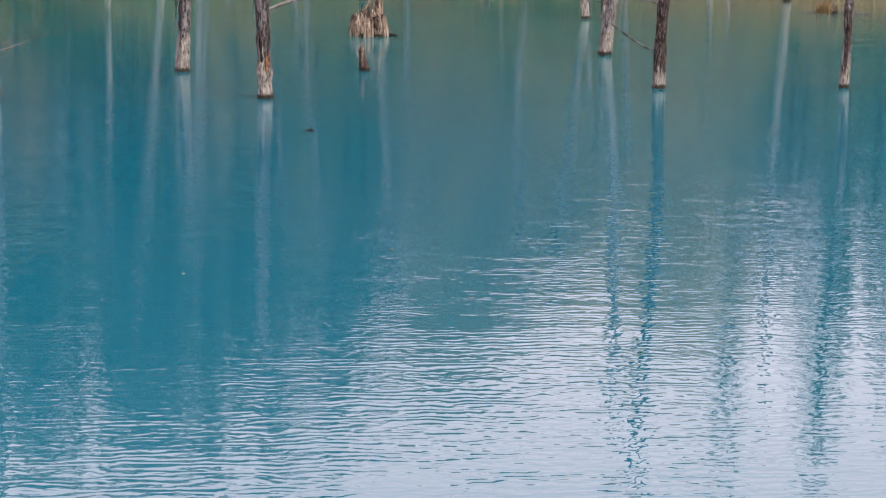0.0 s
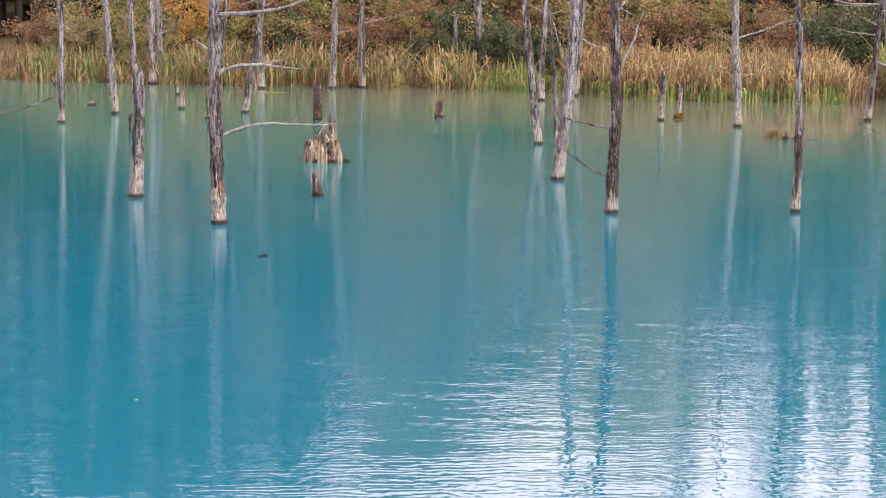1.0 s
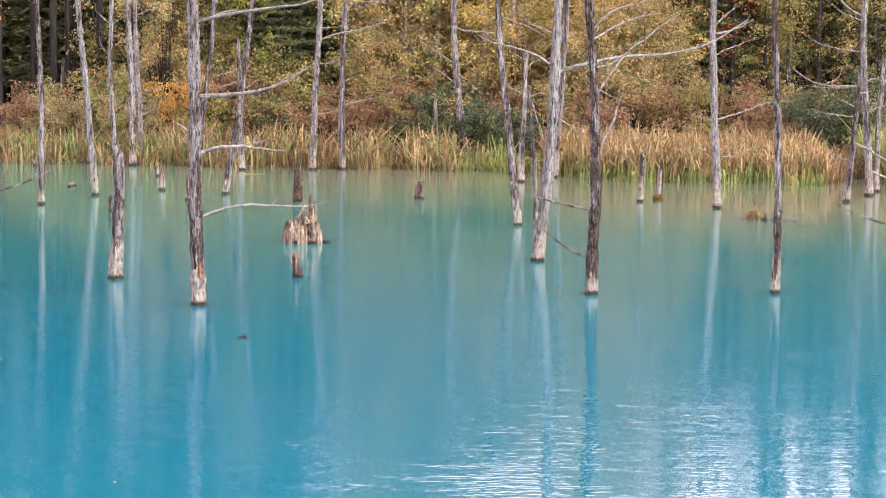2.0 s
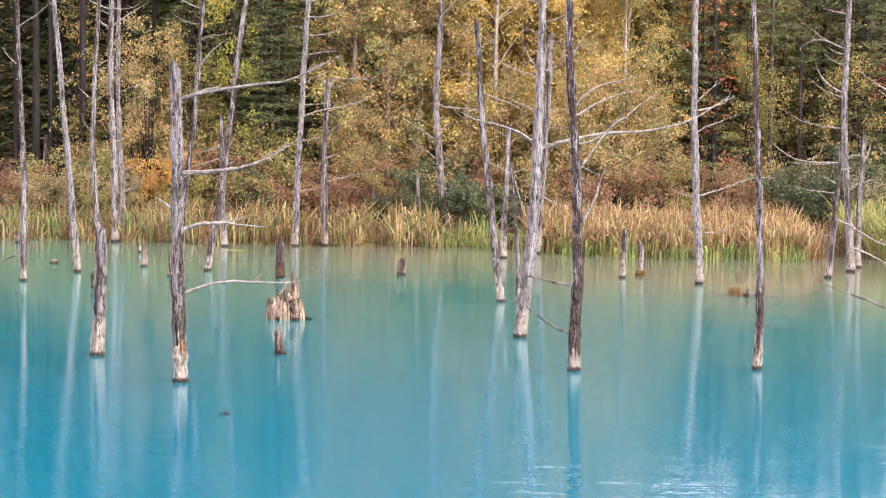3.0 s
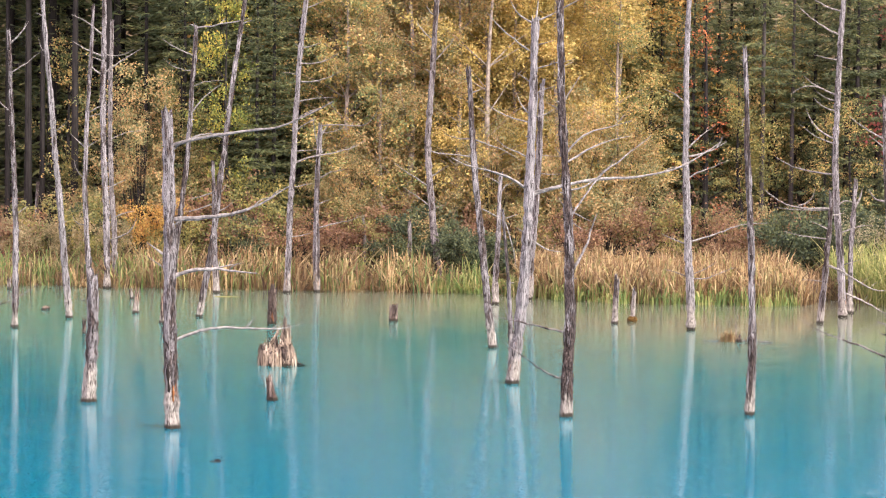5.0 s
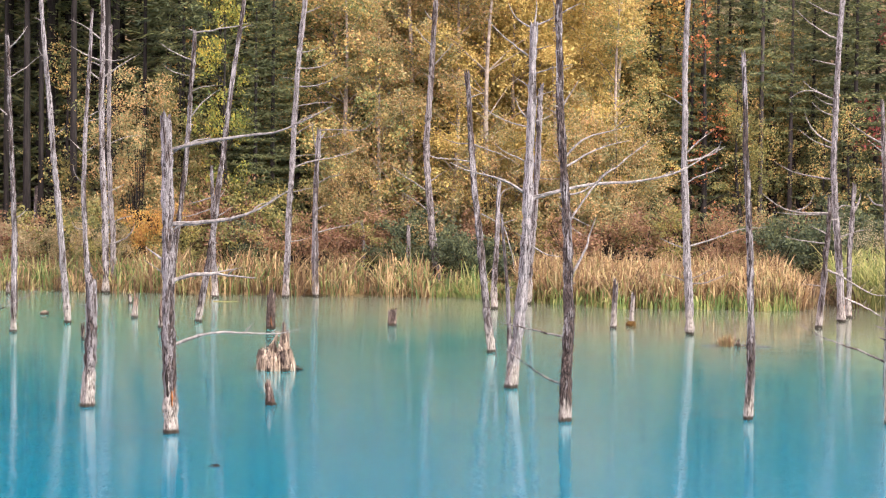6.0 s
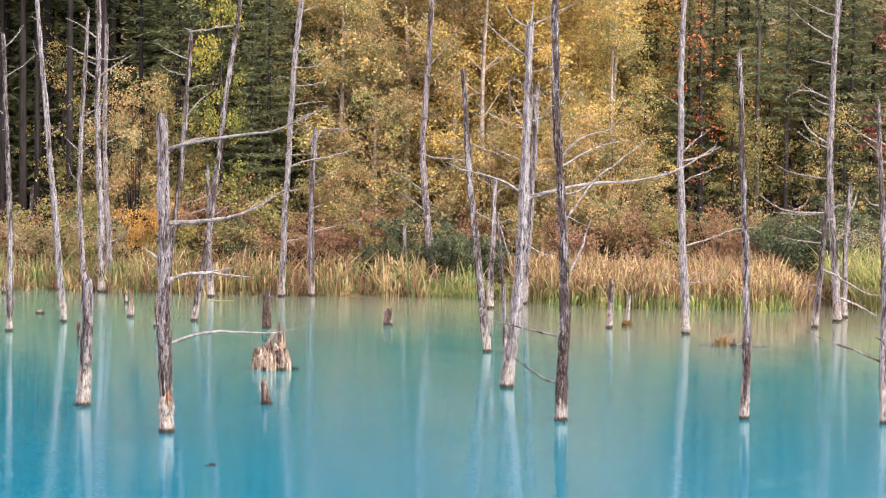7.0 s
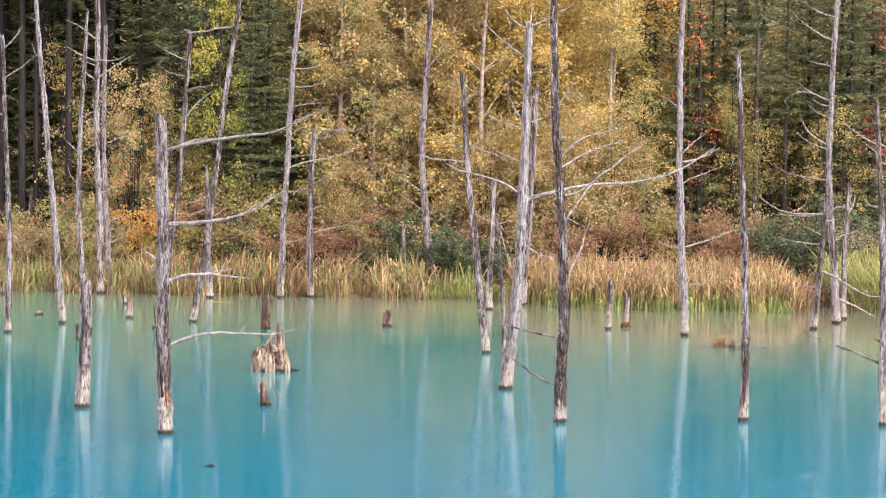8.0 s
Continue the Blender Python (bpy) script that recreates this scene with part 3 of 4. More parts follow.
dead_tree(1.37, 46.25, 0, 7.7, 0.14, 0.084, (0.17, 0.29, 0.33, 0.35, 0.38),
          [(7.65, 0, 0.04, 0, 0.71, -0.03, 0, 0.024), (7.65, -0.03, -0.52, -0, 0.52, 0.1, 0, 0.024), 
           (7.7, 0.02, 0.58, -0.16, 0.29, -0.03, 0, 0.024), (7.07, -0.1, -0.9, 0.03, 0.79, 0.07, 0, 0.024), 
           (7.18, 0.02, 0.38, -0.15, 0.1, 0.01, 0, 0.018), (6.68, 0.04, 0.79, -0.25, 0.2, 0.02, 0, 0.018), 
           (6.41, -0.07, -0.31, 0.04, 0.21, 0, 0, 0.018), (5.75, -0.09, -0.26, 0.01, 0.44, 0.02, 0, 0.018), 
           (5.67, 0.05, 0.43, -0.01, 0.2, -0.04, 0, 0.018), (6.16, 0.03, 0.43, 0, 0.17, 0.01, 0, 0.018), 
           (5.56, -0.09, -1.05, 0.3, 0.57, 0.1, 0, 0.018), (4.82, -0.07, -0.71, 0.08, 0.42, 0.02, 0, 0.018), 
           (4.02, 0.06, 4.05, 0.54, 1.17, -0.18, 0.12, 0.048), (4.08, 0.01, -1.68, -0.33, 0.71, -0.06, -0.05, 0.036), 
           (3.18, -0, -0.21, 0.03, 0.13, 0, 0, 0.024), (3.08, 0.07, 0.73, 0.27, -0.28, -0.09, 0, 0.024), 
           (1.13, 0.01, 0.13, 0.05, 0.1, -0, 0, 0.03), (4.08, 0.08, 0.66, -0.11, 0.09, 0.04, 0, 0.018)],
          PALE_WOOD, "leaning silver-grey dead tree with long spreading branches", 19)
dead_tree(2.64, 72.07, 0, 7.2, 0.13, 0.087, (0.08, 0.2, 0.26, 0.31, 0.34),
          [(4.78, 0.04, 0.67, 0.26, -0.05, -0.01, 0, 0.019), (4.18, 0.03, 0.84, -0.19, 0.05, -0.05, 0, 0.019)],
          GREY_WOOD, "bare weathered dead tree with thin snapped branches", 20)
dead_tree(2.21, 40.58, 0, 9.17, 0.122, 0.054, (0.04, 0, -0.15, -0.21, -0.17),
          [(4.88, 0.01, 1.25, 0.08, 0.66, 0.16, 0.03, 0.026), (4.74, -0, 1.25, 0.2, 0.52, 0.02, 0, 0.026), 
           (4.23, 0.01, 0.89, -0.04, 0.58, -0.14, -0.02, 0.021), (3.71, 0.03, 1.56, 0.51, 1.59, 0.11, 0.02, 0.026), 
           (2.72, 0.05, 0.45, 0.05, 1.08, -0.05, 0, 0.037), (5.81, 0.02, 0.33, 0.04, 0.57, 0.01, 0, 0.021), 
           (7.59, 0.01, 0.41, -0.05, 0.21, -0, 0, 0.021), (1.58, -0.09, -1.39, 0.11, 0.31, -0, 0, 0.026), 
           (0.7, -0.09, -1.2, -0.38, 0.77, 0.1, 0.01, 0.026), (4.84, -0.03, -0.16, 0.01, 0.19, 0, 0, 0.021), 
           (3.85, 0.04, 0.39, -0.17, -0.19, 0, 0, 0.016), (5.72, -0.02, -0.27, 0.09, 0.14, 0, 0, 0.016), 
           (6.51, 0.01, 0.24, 0.09, 0.12, 0.01, 0, 0.011), (3.88, -0.01, -0.16, -0.02, 0.21, 0.02, 0, 0.016), 
           (7.61, -0.01, -0.13, -0.05, 0.29, 0.01, 0, 0.021), (3.67, 0.01, 0.33, 0.15, -0.21, 0.01, 0, 0.013)],
          DARK_WOOD, "dark barky dead tree with many curved branches", 21, bough=GREY_BOUGH)
dead_tree(6.78, 60.67, 0, 10.66, 0.124, 0.059, (-0.11, -0.23, -0.28, -0.24, -0.2),
          [(4.82, 0.03, 1.09, 0, 0.44, -0.04, 0, 0.039), (5.1, 0.87, 0.14, 0, 0.32, -0.02, 0, 0.024), 
           (5, 0.02, 0.79, 0.07, 0.72, 0.07, 0, 0.031), (2.46, 0.04, 2.18, 0.11, 0.54, 0.04, -0.02, 0.031), 
           (2.4, -0.04, -0.73, 0.04, 0.29, 0.02, 0, 0.024), (1.47, -0.04, -0.71, 0.06, 0.2, -0.04, 0, 0.024), 
           (1.42, 0.02, 1.27, 0.37, 0.33, -0.04, 0, 0.024), (1.53, 0, 0.72, -0.12, 0.39, -0.04, 0, 0.02), 
           (6.35, -0.05, -0.62, -0.23, 0.35, 0, 0, 0.024), (4.24, 0.06, 1.14, 0.03, 0.52, 0.04, 0, 0.024), 
           (5.63, 0.02, 0.05, 0.02, 0.5, -0.02, 0, 0.031), (8.2, -0, 0.11, -0, 0.19, -0.01, 0, 0.031), 
           (6.91, 0, 0.15, 0.06, 0.16, -0.01, 0, 0.031), (6.13, -0.04, 0.16, -0.05, 0.06, 0, 0, 0.024)],
          PALE_WOOD, "tall bare grey dead tree standing in the pond", 22)
dead_tree(5.72, 41.15, 0, 6.97, 0.094, 0.044, (0.04, -0, -0.08, -0.15, -0.19),
          [(6.79, 0.01, -0.11, -0.01, -0.02, 0, 0, 0.016), (6.79, 0.02, 0.08, -0, 0.04, -0.01, 0, 0.016), 
           (5.62, -0.04, -0.05, -0, -0.16, -0.02, 0, 0.016)],
          PATCHY_WOOD, "slim grey dead tree with dark bark scraps, few branches", 23)
dead_tree(10.86, 63.52, 0, 3.85, 0.1, 0.069, (0.06, 0.12, 0.18, 0.24, 0.25),
          [(3.36, 0, -1.96, 0, 0.55, 0.22, -0.02, 0.041), (3.43, -0.96, 0.5, 0, 0.53, -0.12, 0, 0.025), 
           (3.19, -0.01, 0.44, 0.17, 0.06, -0.04, 0, 0.033), (3.33, -0.03, -1.55, 0.39, 0.03, 0.04, 0, 0.025), 
           (2.48, -0.04, -1.29, -0.27, 0.21, 0.05, 0, 0.025), (2.75, -0.03, -0.57, -0.07, 0.26, -0, 0, 0.021), 
           (1.71, 0.04, 1.97, 0.62, -0.75, -0.14, 0.07, 0.041), (1.21, 0.04, -0.86, -0.25, 0.07, -0.01, 0, 0.016)],
          PATCHY_WOOD, "slim silver-grey dead trunk rising from the water", 24)
dead_tree(11.98, 66.05, 0, 11.23, 0.128, 0.072, (-0.15, -0.35, -0.34, -0.22, -0.13),
          [(4.32, -0.02, -1.72, 0.68, 0.52, 0.11, -0.01, 0.034), (5.26, -0.02, -1.13, -0.13, 0.6, 0.08, 0, 0.026), 
           (5.4, -0.02, -0.88, 0.1, 0.91, 0.15, 0, 0.034), (6.27, -0.03, -0.68, 0.07, 0.38, 0.11, 0, 0.026), 
           (6.56, -0.04, -0.64, -0.17, 0.26, 0.05, 0, 0.026), (6.73, -0.03, -0.99, 0, 0.55, 0.08, 0, 0.034), 
           (6.9, -0.44, -0.99, 0, -0.18, -0.17, 0, 0.026), (7.78, 0, -0.82, -0.26, 0.14, 0.02, 0, 0.026), 
           (8.54, -0.02, -1.32, -0.14, 0.87, 0.11, 0, 0.034), (9.24, -0.01, -1.05, -0.33, 0.41, 0.06, 0, 0.034), 
           (0.77, -0.01, 1.51, 0.12, -0.75, 0, 0, 0.043), (3.35, 0.01, 0.48, -0.01, 0.13, 0.12, 0, 0.034), 
           (2.52, -0.08, 1.02, -0.12, 0.29, 0.02, 0, 0.034), (1.53, -0.1, 0.68, -0, 0.23, 0.01, 0, 0.026)],
          PALE_WOOD, "tall bare grey dead tree standing in the pond", 25)
dead_tree(12.49, 67.72, 0, 4.12, 0.09, 0.065, (-0.01, -0, 0.03, 0.06, 0.1),
          [(3.31, 0.02, 0.22, -0.01, 0.57, -0.04, 0, 0.053)],
          GREY_WOOD, "bare weathered dead tree with thin snapped branches", 26)
dead_tree(8.3, 40.75, 0, 2.94, 0.079, 0.059, (-0.01, -0.01, -0.02, -0.02, -0.01),
          [(1.15, -0.02, -1.71, 0.1, 0.75, 0.03, -0.02, 0.026), (1.77, -0.03, -0.27, -0.1, 0.1, 0, 0, 0.021), 
           (1.58, -0.01, -0.2, -0.06, 0.07, 0.01, 0, 0.021)],
          GREY_WOOD, "slim silver-grey dead trunk rising from the water", 27, bough=GREY_BOUGH)
dead_tree(13.1, 64.53, 0, 6.65, 0.109, 0.055, (-0.04, -0.09, -0.17, -0.25, -0.3),
          [(5.41, -0.01, -0.99, 0.42, 0.69, 0.02, 0, 0.033), (5.15, -0.01, -0.46, 0.05, 0.36, -0, 0, 0.025), 
           (3.57, -0.01, -0.54, 0.18, 0.36, 0.13, 0, 0.042), (4.61, -0.01, -0.34, 0.07, 0.06, -0.02, 0, 0.025), 
           (4.91, -0, 0.62, 0.11, -0.23, 0.01, 0, 0.033), (5.48, -0.01, 0.64, 0.27, -0.28, 0, 0, 0.033)],
          GREY_WOOD, "tall bare grey dead tree standing in the pond", 28)
dead_tree(-15.16, 80, 1.18, 2.33, 0.087, 0.058, (-0, -0, -0.01, -0.01, -0.01),
          [],
          DARK_WOOD, "short dark dead trunk behind the reeds", 29)


# ---- stumps and driftwood ----
def stump(x, y, height, r0, r1, lean, label, seed, wood=STUMP_WOOD, moss=0.0):
    thing = empty("tree_stump", pose(x, y, 0), label, "tree stump", "stumps in the pond")
    n = max(5, int(height / 0.09))
    u = np.linspace(0, 1, n)[:, None]
    path = np.hstack([u * lean, u * 0, u * height])
    path = np.vstack([[0, 0, -0.6], path])
    rad = np.concatenate([[r0], (r0 + (r1 - r0) * u ** 0.6)[:, 0]])
    v, f = tube(path, rad, 14, 0.16, seed, ragged=min(0.2, height * 0.34))
    link("stump_wood", mesh_of("stump_wood", v, f), wood, thing)
    if moss:
        bm = bmesh.new()
        bmesh.ops.create_icosphere(bm, subdivisions=3, radius=1)
        for w in bm.verts:
            k = 1 + 0.25 * noise.noise(w.co * 2.5 + Vector((seed, 0, 0)))
            w.co = Vector((w.co.x * moss * k, w.co.y * moss * k, max(-0.04, w.co.z * moss * 0.75 * k + 0.05)))
        part("moss_cushion", bm, MOSS, thing, "rusty moss cushion at the waterline")
    return thing


s = Shade("rusty_moss", 0.95, 0.05)
g = s.noise(s.coords((14, 14, 14)), 1.0, 4)
s.bump(g, 0.05)
MOSS = s.colour(s.ramp(g, [(0.3, (0.025, 0.016, 0.009)), (0.55, (0.085, 0.048, 0.015)), (0.75, (0.14, 0.09, 0.028))]))

s = Shade("pale_rotten_wood", 0.9, 0.1)
g = s.noise(s.coords((20, 20, 3)), 1.0, 5, 0.65)
s.bump(g, 0.03)
PALE_ROT = s.colour(s.ramp(g, [(0.36, (0.05, 0.036, 0.026)), (0.48, (0.21, 0.162, 0.12)), (0.64, (0.38, 0.315, 0.25))]))

stump(-12.07, 65.0, 0.10, 0.15, 0.09, 0.05, "small reddish driftwood knot just above the water", 11)
stump(-10.22, 70.0, 0.27, 0.065, 0.05, -0.03, "short pale tree stump in the water", 12, TWO_TONE)
stump(-9.26, 64.2, 0.62, 0.105, 0.06, 0.05, "short two-toned tree stump in the water", 13, TWO_TONE)
stump(-9.56, 56.9, 0.42, 0.05, 0.045, 0.0, "thin dark tree stump with rusty foot", 14, DARK_STUMP)
stump(-8.01, 60.7, 0.74, 0.095, 0.055, 0.02, "short weathered tree stump in the water", 15, TWO_TONE)
stump(-4.96, 60.8, 1.0, 0.12, 0.12, 0.0, "upright reddish-brown broken tree stump", 16, DARK_STUMP)
stump(-1.59, 62.4, 0.40, 0.14, 0.12, 0.0, "squat reddish-brown tree stump in the water", 17, DARK_STUMP)
stump(4.77, 62.5, 1.28, 0.095, 0.075, 0.05, "slim grey broken tree stump in the water", 18, GREY_WOOD)
stump(5.36, 63.4, 0.90, 0.075, 0.055, 0.05, "slim grey tree stump with a rusty mossy foot", 19, GREY_WOOD, moss=0.15)
stump(-3.45, 42.55, 0.40, 0.11, 0.06, -0.06, "short dark splintered tree stump in open water", 20, DARK_STUMP)
stump(-14.99, 74.0, 0.36, 0.07, 0.06, 0.0, "short pale tree stump near the far bank", 21, TWO_TONE)
# the lower broken trunk with a splintered top
dead_tree(-6.95, 41.95, 0.0, 2.42, 0.148, 0.112, [0.03, 0.05, 0.07, 0.06, 0.06],
          [(1.95, 0.0, -0.34, 0.1, 0.05, 0.02, 0, 0.018), (1.30, 0.0, -0.2, 0.05, 0.06, 0.0, 0, 0.014), (1.34, 0.0, 0.22, -0.05, -0.07, 0, 0, 0.02)],
          GREY_WOOD, "broken-off grey trunk with a bleached foot, standing in water", 61)


def rotten_stump(x, y):
    """A broad decayed stump: a ring of splinters round a hollow heart."""
    thing = empty("rotten_stump", pose(x, y, 0), "broad decayed orange-brown stump with a splintered crown", "tree stump")
    rng = np.random.default_rng(5)
    v, f = tube([(0, 0, -0.5), (0, 0, 0.02), (0.01, 0, 0.16), (0.0, 0, 0.30), (0, 0, 0.42)], [0.40, 0.41, 0.41, 0.39, 0.36], 36, 0.16, 3, ragged=0.10)
    link("core", mesh_of("core", v, f), STUMP_WOOD, thing)
    for k in range(84):
        a = k * 2 * math.pi / 42 + rng.uniform(-0.08, 0.08)
        rr = rng.uniform(0.34, 0.38) if k < 42 else rng.uniform(0.14, 0.34)
        h = rng.uniform(0.22, 0.50) if k < 42 else rng.uniform(0.30, 0.60)
        px, py = math.cos(a) * rr, math.sin(a) * rr
        p = [(px * 1.14, py * 1.14, -0.1), (px * 1.08, py * 1.08, h * 0.4), (px * 1.0, py * 1.0, h * 0.75), (px * 0.92 + rng.uniform(-0.05, 0.05), py * 0.85, h)]
        w = rng.uniform(0.045, 0.07) if k < 42 else rng.uniform(0.018, 0.035)
        v, f = tube(p, [w, w * 0.95, w * 0.75, w * 0.35], 6, 0.3, k)
        link("splinter", mesh_of("splinter", v, f), (PALE_ROT, STUMP_WOOD, PALE_ROT)[(k * 7 + k // 5) % 3], thing)
    v, f = tube([(0.14, 0.1, 0.0), (0.14, 0.1, 0.5), (0.16, 0.1, 0.8), (0.15, 0.1, 1.08)], [0.14, 0.11, 0.075, 0.03], 10, 0.22, 8)
    link("spire", mesh_of("spire", v, f), STUMP_WOOD, thing)
    for k in range(11):
        a = -2.5 + k * 0.42 + rng.uniform(-0.1, 0.1)
        px, py, top = math.cos(a) * 0.36, math.sin(a) * 0.30 - 0.06, rng.uniform(0.55, 0.95)
        v, f = tube([(px, py, 0.02), (px * 0.75 + 0.05, py * 0.75, top * 0.5), (px * 0.35 + 0.12 + rng.uniform(-0.04, 0.04), py * 0.4, top)], [0.05, 0.036, 0.012], 7, 0.25, 60 + k)
        link("splinter", mesh_of("splinter", v, f), (PALE_ROT, STUMP_WOOD)[k % 2], thing)
    v, f = tube([(0.24, 0.05, 0.0), (0.25, 0.05, 0.5), (0.26, 0.05, 0.92)], [0.07, 0.055, 0.02], 8, 0.2, 9)
    link("spire", mesh_of("spire", v, f), STUMP_WOOD, thing)
    v, f = tube([(0.3, -0.05, 0.05), (0.48, -0.08, 0.03), (0.66, -0.1, -0.02)], [0.05, 0.04, 0.02], 7, 0.2, 10)
    link("root", mesh_of("root", v, f), STUMP_WOOD, thing)


rotten_stump(-3.89, 49.5)


def sunken_log():
    thing = empty("driftwood_log", pose(7.6, 57.0, 0), "thin driftwood log with a tuft of dry grass", "log")
    v, f = tube([(-0.95, 0.2, 0.0), (-0.4, 0.1, 0.015), (0.2, 0.0, 0.03), (0.8, -0.1, 0.015), (1.0, -0.15, -0.02)], [0.008, 0.013, 0.018, 0.014, 0.008], 8, 0.1, 4)
    link("log", mesh_of("log", v, f), GREY_DRY, thing)
    v, f = tube([(0.02, 0, -0.2), (0.03, 0, 0.1), (0.06, 0, 0.19)], [0.07, 0.06, 0.02], 9, 0.2, 5)
    link("snag", mesh_of("snag", v, f), STUMP_WOOD, thing)
    for k, (h, lean) in enumerate(((1.0, -0.06), (0.75, 0.03))):
        v, f = tube([(-0.05, 0.02, 0), (-0.06 + lean * 0.4, 0.02, h * 0.5), (-0.05 + lean, 0.02, h)], [0.012, 0.010, 0.006], 5, 0, k)
        link("twig", mesh_of("twig", v, f), STUMP_WOOD, thing)
    rng = np.random.default_rng(8)
    me = blades("grass_tuft", rng, np.stack([rng.normal(-0.27, 0.07, 260), rng.normal(0, 0.06, 260), np.full(260, 0.0)], 1), 0.2, 0.42, 0.011, 0.6)
    link("grass_tuft", me, STRAW, thing, "tuft of dry yellow grass")


def blades(name, rng, feet, lo, hi, width, bend, kinked=0.65):
    """Grass or reed blades: bent strips rising from their feet, some snapped and hanging, one loose strip each."""
    n = len(feet)
    h = rng.uniform(lo, hi, (n, 1))
    a = rng.uniform(0, 2 * math.pi, n)
    out = np.stack([np.cos(a), np.sin(a), np.zeros(n)], 1)
    lean = out * h * bend * rng.uniform(0.05, 1.0, (n, 1)) ** 1.5
    b = rng.uniform(0, 2 * math.pi, n)
    flat = np.stack([np.cos(b), np.sin(b), np.zeros(n)], 1) * width * rng.uniform(0.5, 1.3, (n, 1))
    up = np.array([0, 0, 1.0])
    snapped = (rng.uniform(0, 1, (n, 1)) < kinked).astype(float)
    fold = rng.uniform(0.5, 0.8, (n, 1))
    mid = feet + up * h * fold * 0.6 + lean * 0.22
    high = feet + up * h * fold * (1 - 0.15 * bend) + lean * 0.55
    rest = h * (1 - fold)
    straight = high + up * rest * rng.uniform(0.55, 1.0, (n, 1)) + lean * 0.4
    hanging = high + out * rest * rng.uniform(0.6, 1.2, (n, 1)) - up * rest * rng.uniform(-0.3, 0.9, (n, 1))
    tip = straight * (1 - snapped) + hanging * snapped
    verts = np.stack([feet - flat, feet + flat, mid - flat, mid + flat, high - flat * 0.8, high + flat * 0.8, tip], 1)
    base = (np.arange(n) * 7)[:, None]
    quads = np.concatenate([base + [0, 1, 3, 2], base + [2, 3, 5, 4]], 0)
    tris = base + [4, 5, 6]
    me = bpy.data.meshes.new(name)
    me.vertices.add(n * 7)
    me.vertices.foreach_set("co", verts.reshape(-1).astype(np.float32))
    me.loops.add(n * 11)
    me.loops.foreach_set("vertex_index", np.concatenate([quads.reshape(-1), tris.reshape(-1)]).astype(np.int32))
    me.polygons.add(n * 3)
    me.polygons.foreach_set("loop_start", np.concatenate([np.arange(0, n * 8, 4), n * 8 + np.arange(0, n * 3, 3)]).astype(np.int32))
    me.update()
    return me


sunken_log()


def sunken_snag():
    thing = empty("sunken_wood", pose(-3.66, 34.15, 0), "dark waterlogged wood just breaking the surface", "log")
    for p, r in (([(-0.11, 0.03, -0.02), (-0.05, 0, -0.003), (0.05, -0.02, -0.005), (0.1, 0, -0.02)], 0.014), ([(-0.05, 0.2, -0.02), (0.05, 0.1, 0.008), (0.1, 0.02, -0.01)], 0.02)):
        v, f = tube(p, [r, r, r, r][:len(p)], 7, 0.2, 3)
        link("wood", mesh_of("wood", v, f), DARK_STUMP, thing)


def floating_bits():
    rng = np.random.default_rng(21)
    n = 90
    c = np.stack([rng.uniform(-12, 12, n), rng.uniform(22, 70, n), np.full(n, 0.006)], 1)
    a = rng.uniform(0, 6.28, n)
    u = np.stack([np.cos(a), np.sin(a), np.zeros(n)], 1) * rng.uniform(0.015, 0.04, (n, 1))
    w = np.stack([-np.sin(a), np.cos(a), np.zeros(n)], 1) * rng.uniform(0.01, 0.025, (n, 1))
    tagged(link("floating_leaves", cards("floating_leaves", np.stack([c - u, c + w, c + u, c - w], 1), 4), STRAW), "small fallen leaves afloat on the pond", "leaves", kind="stuff")


def algae_mat():
    bm = bmesh.new()
    rng = random.Random(3)
    ring = [bm.verts.new((math.cos(a) * 0.5 * rng.uniform(0.7, 1.1), math.sin(a) * 0.35 * rng.uniform(0.7, 1.1), 0.006)) for a in [k * 0.42 for k in range(15)]]
    top = bm.verts.new((0, 0, 0.025))
    for k in range(15):
        bm.faces.new((ring[k], ring[(k + 1) % 15], top))
    ob = part("waterweed", bm, OLIVE)
    ob.matrix_world = pose(-7.25, 71.4, 0)
    tagged(ob, "patch of yellow-green waterweed afloat by the bank", "waterweed")


sunken_snag()
floating_bits()
algae_mat()


# ---- reeds along the far bank ----
def reed_feet(rng, count, x0, x1, deep, front=0.15, gaps=0.0):
    x = rng.uniform(x0, x1, count)
    clump = np.array([noise.noise((a * 0.9, 3.3, 0)) for a in x])
    if gaps:
        keep = clump + rng.uniform(-0.35, 0.35, count) > gaps
        x, clump, count = x[keep], clump[keep], int(keep.sum())
    back = rng.uniform(-front, 1, count) * deep * (0.8 + 0.5 * clump)
    y = np.array([shore(a) for a in x]) + back
    z = np.array([land(a, b) for a, b in zip(x, y)])
    return np.stack([x, y, np.maximum(z, -0.25) - 0.03], 1)


def reeds(label, seed, count, x0, x1, deep, lo, hi, width, bend, material, front=0.15, gaps=0.0):
    rng = np.random.default_rng(seed)
    me = blades("reeds", rng, reed_feet(rng, count, x0, x1, deep, front, gaps), lo, hi, width, bend)
    tagged(link("reeds", me, material), label, "reeds", "reed beds", kind="stuff")


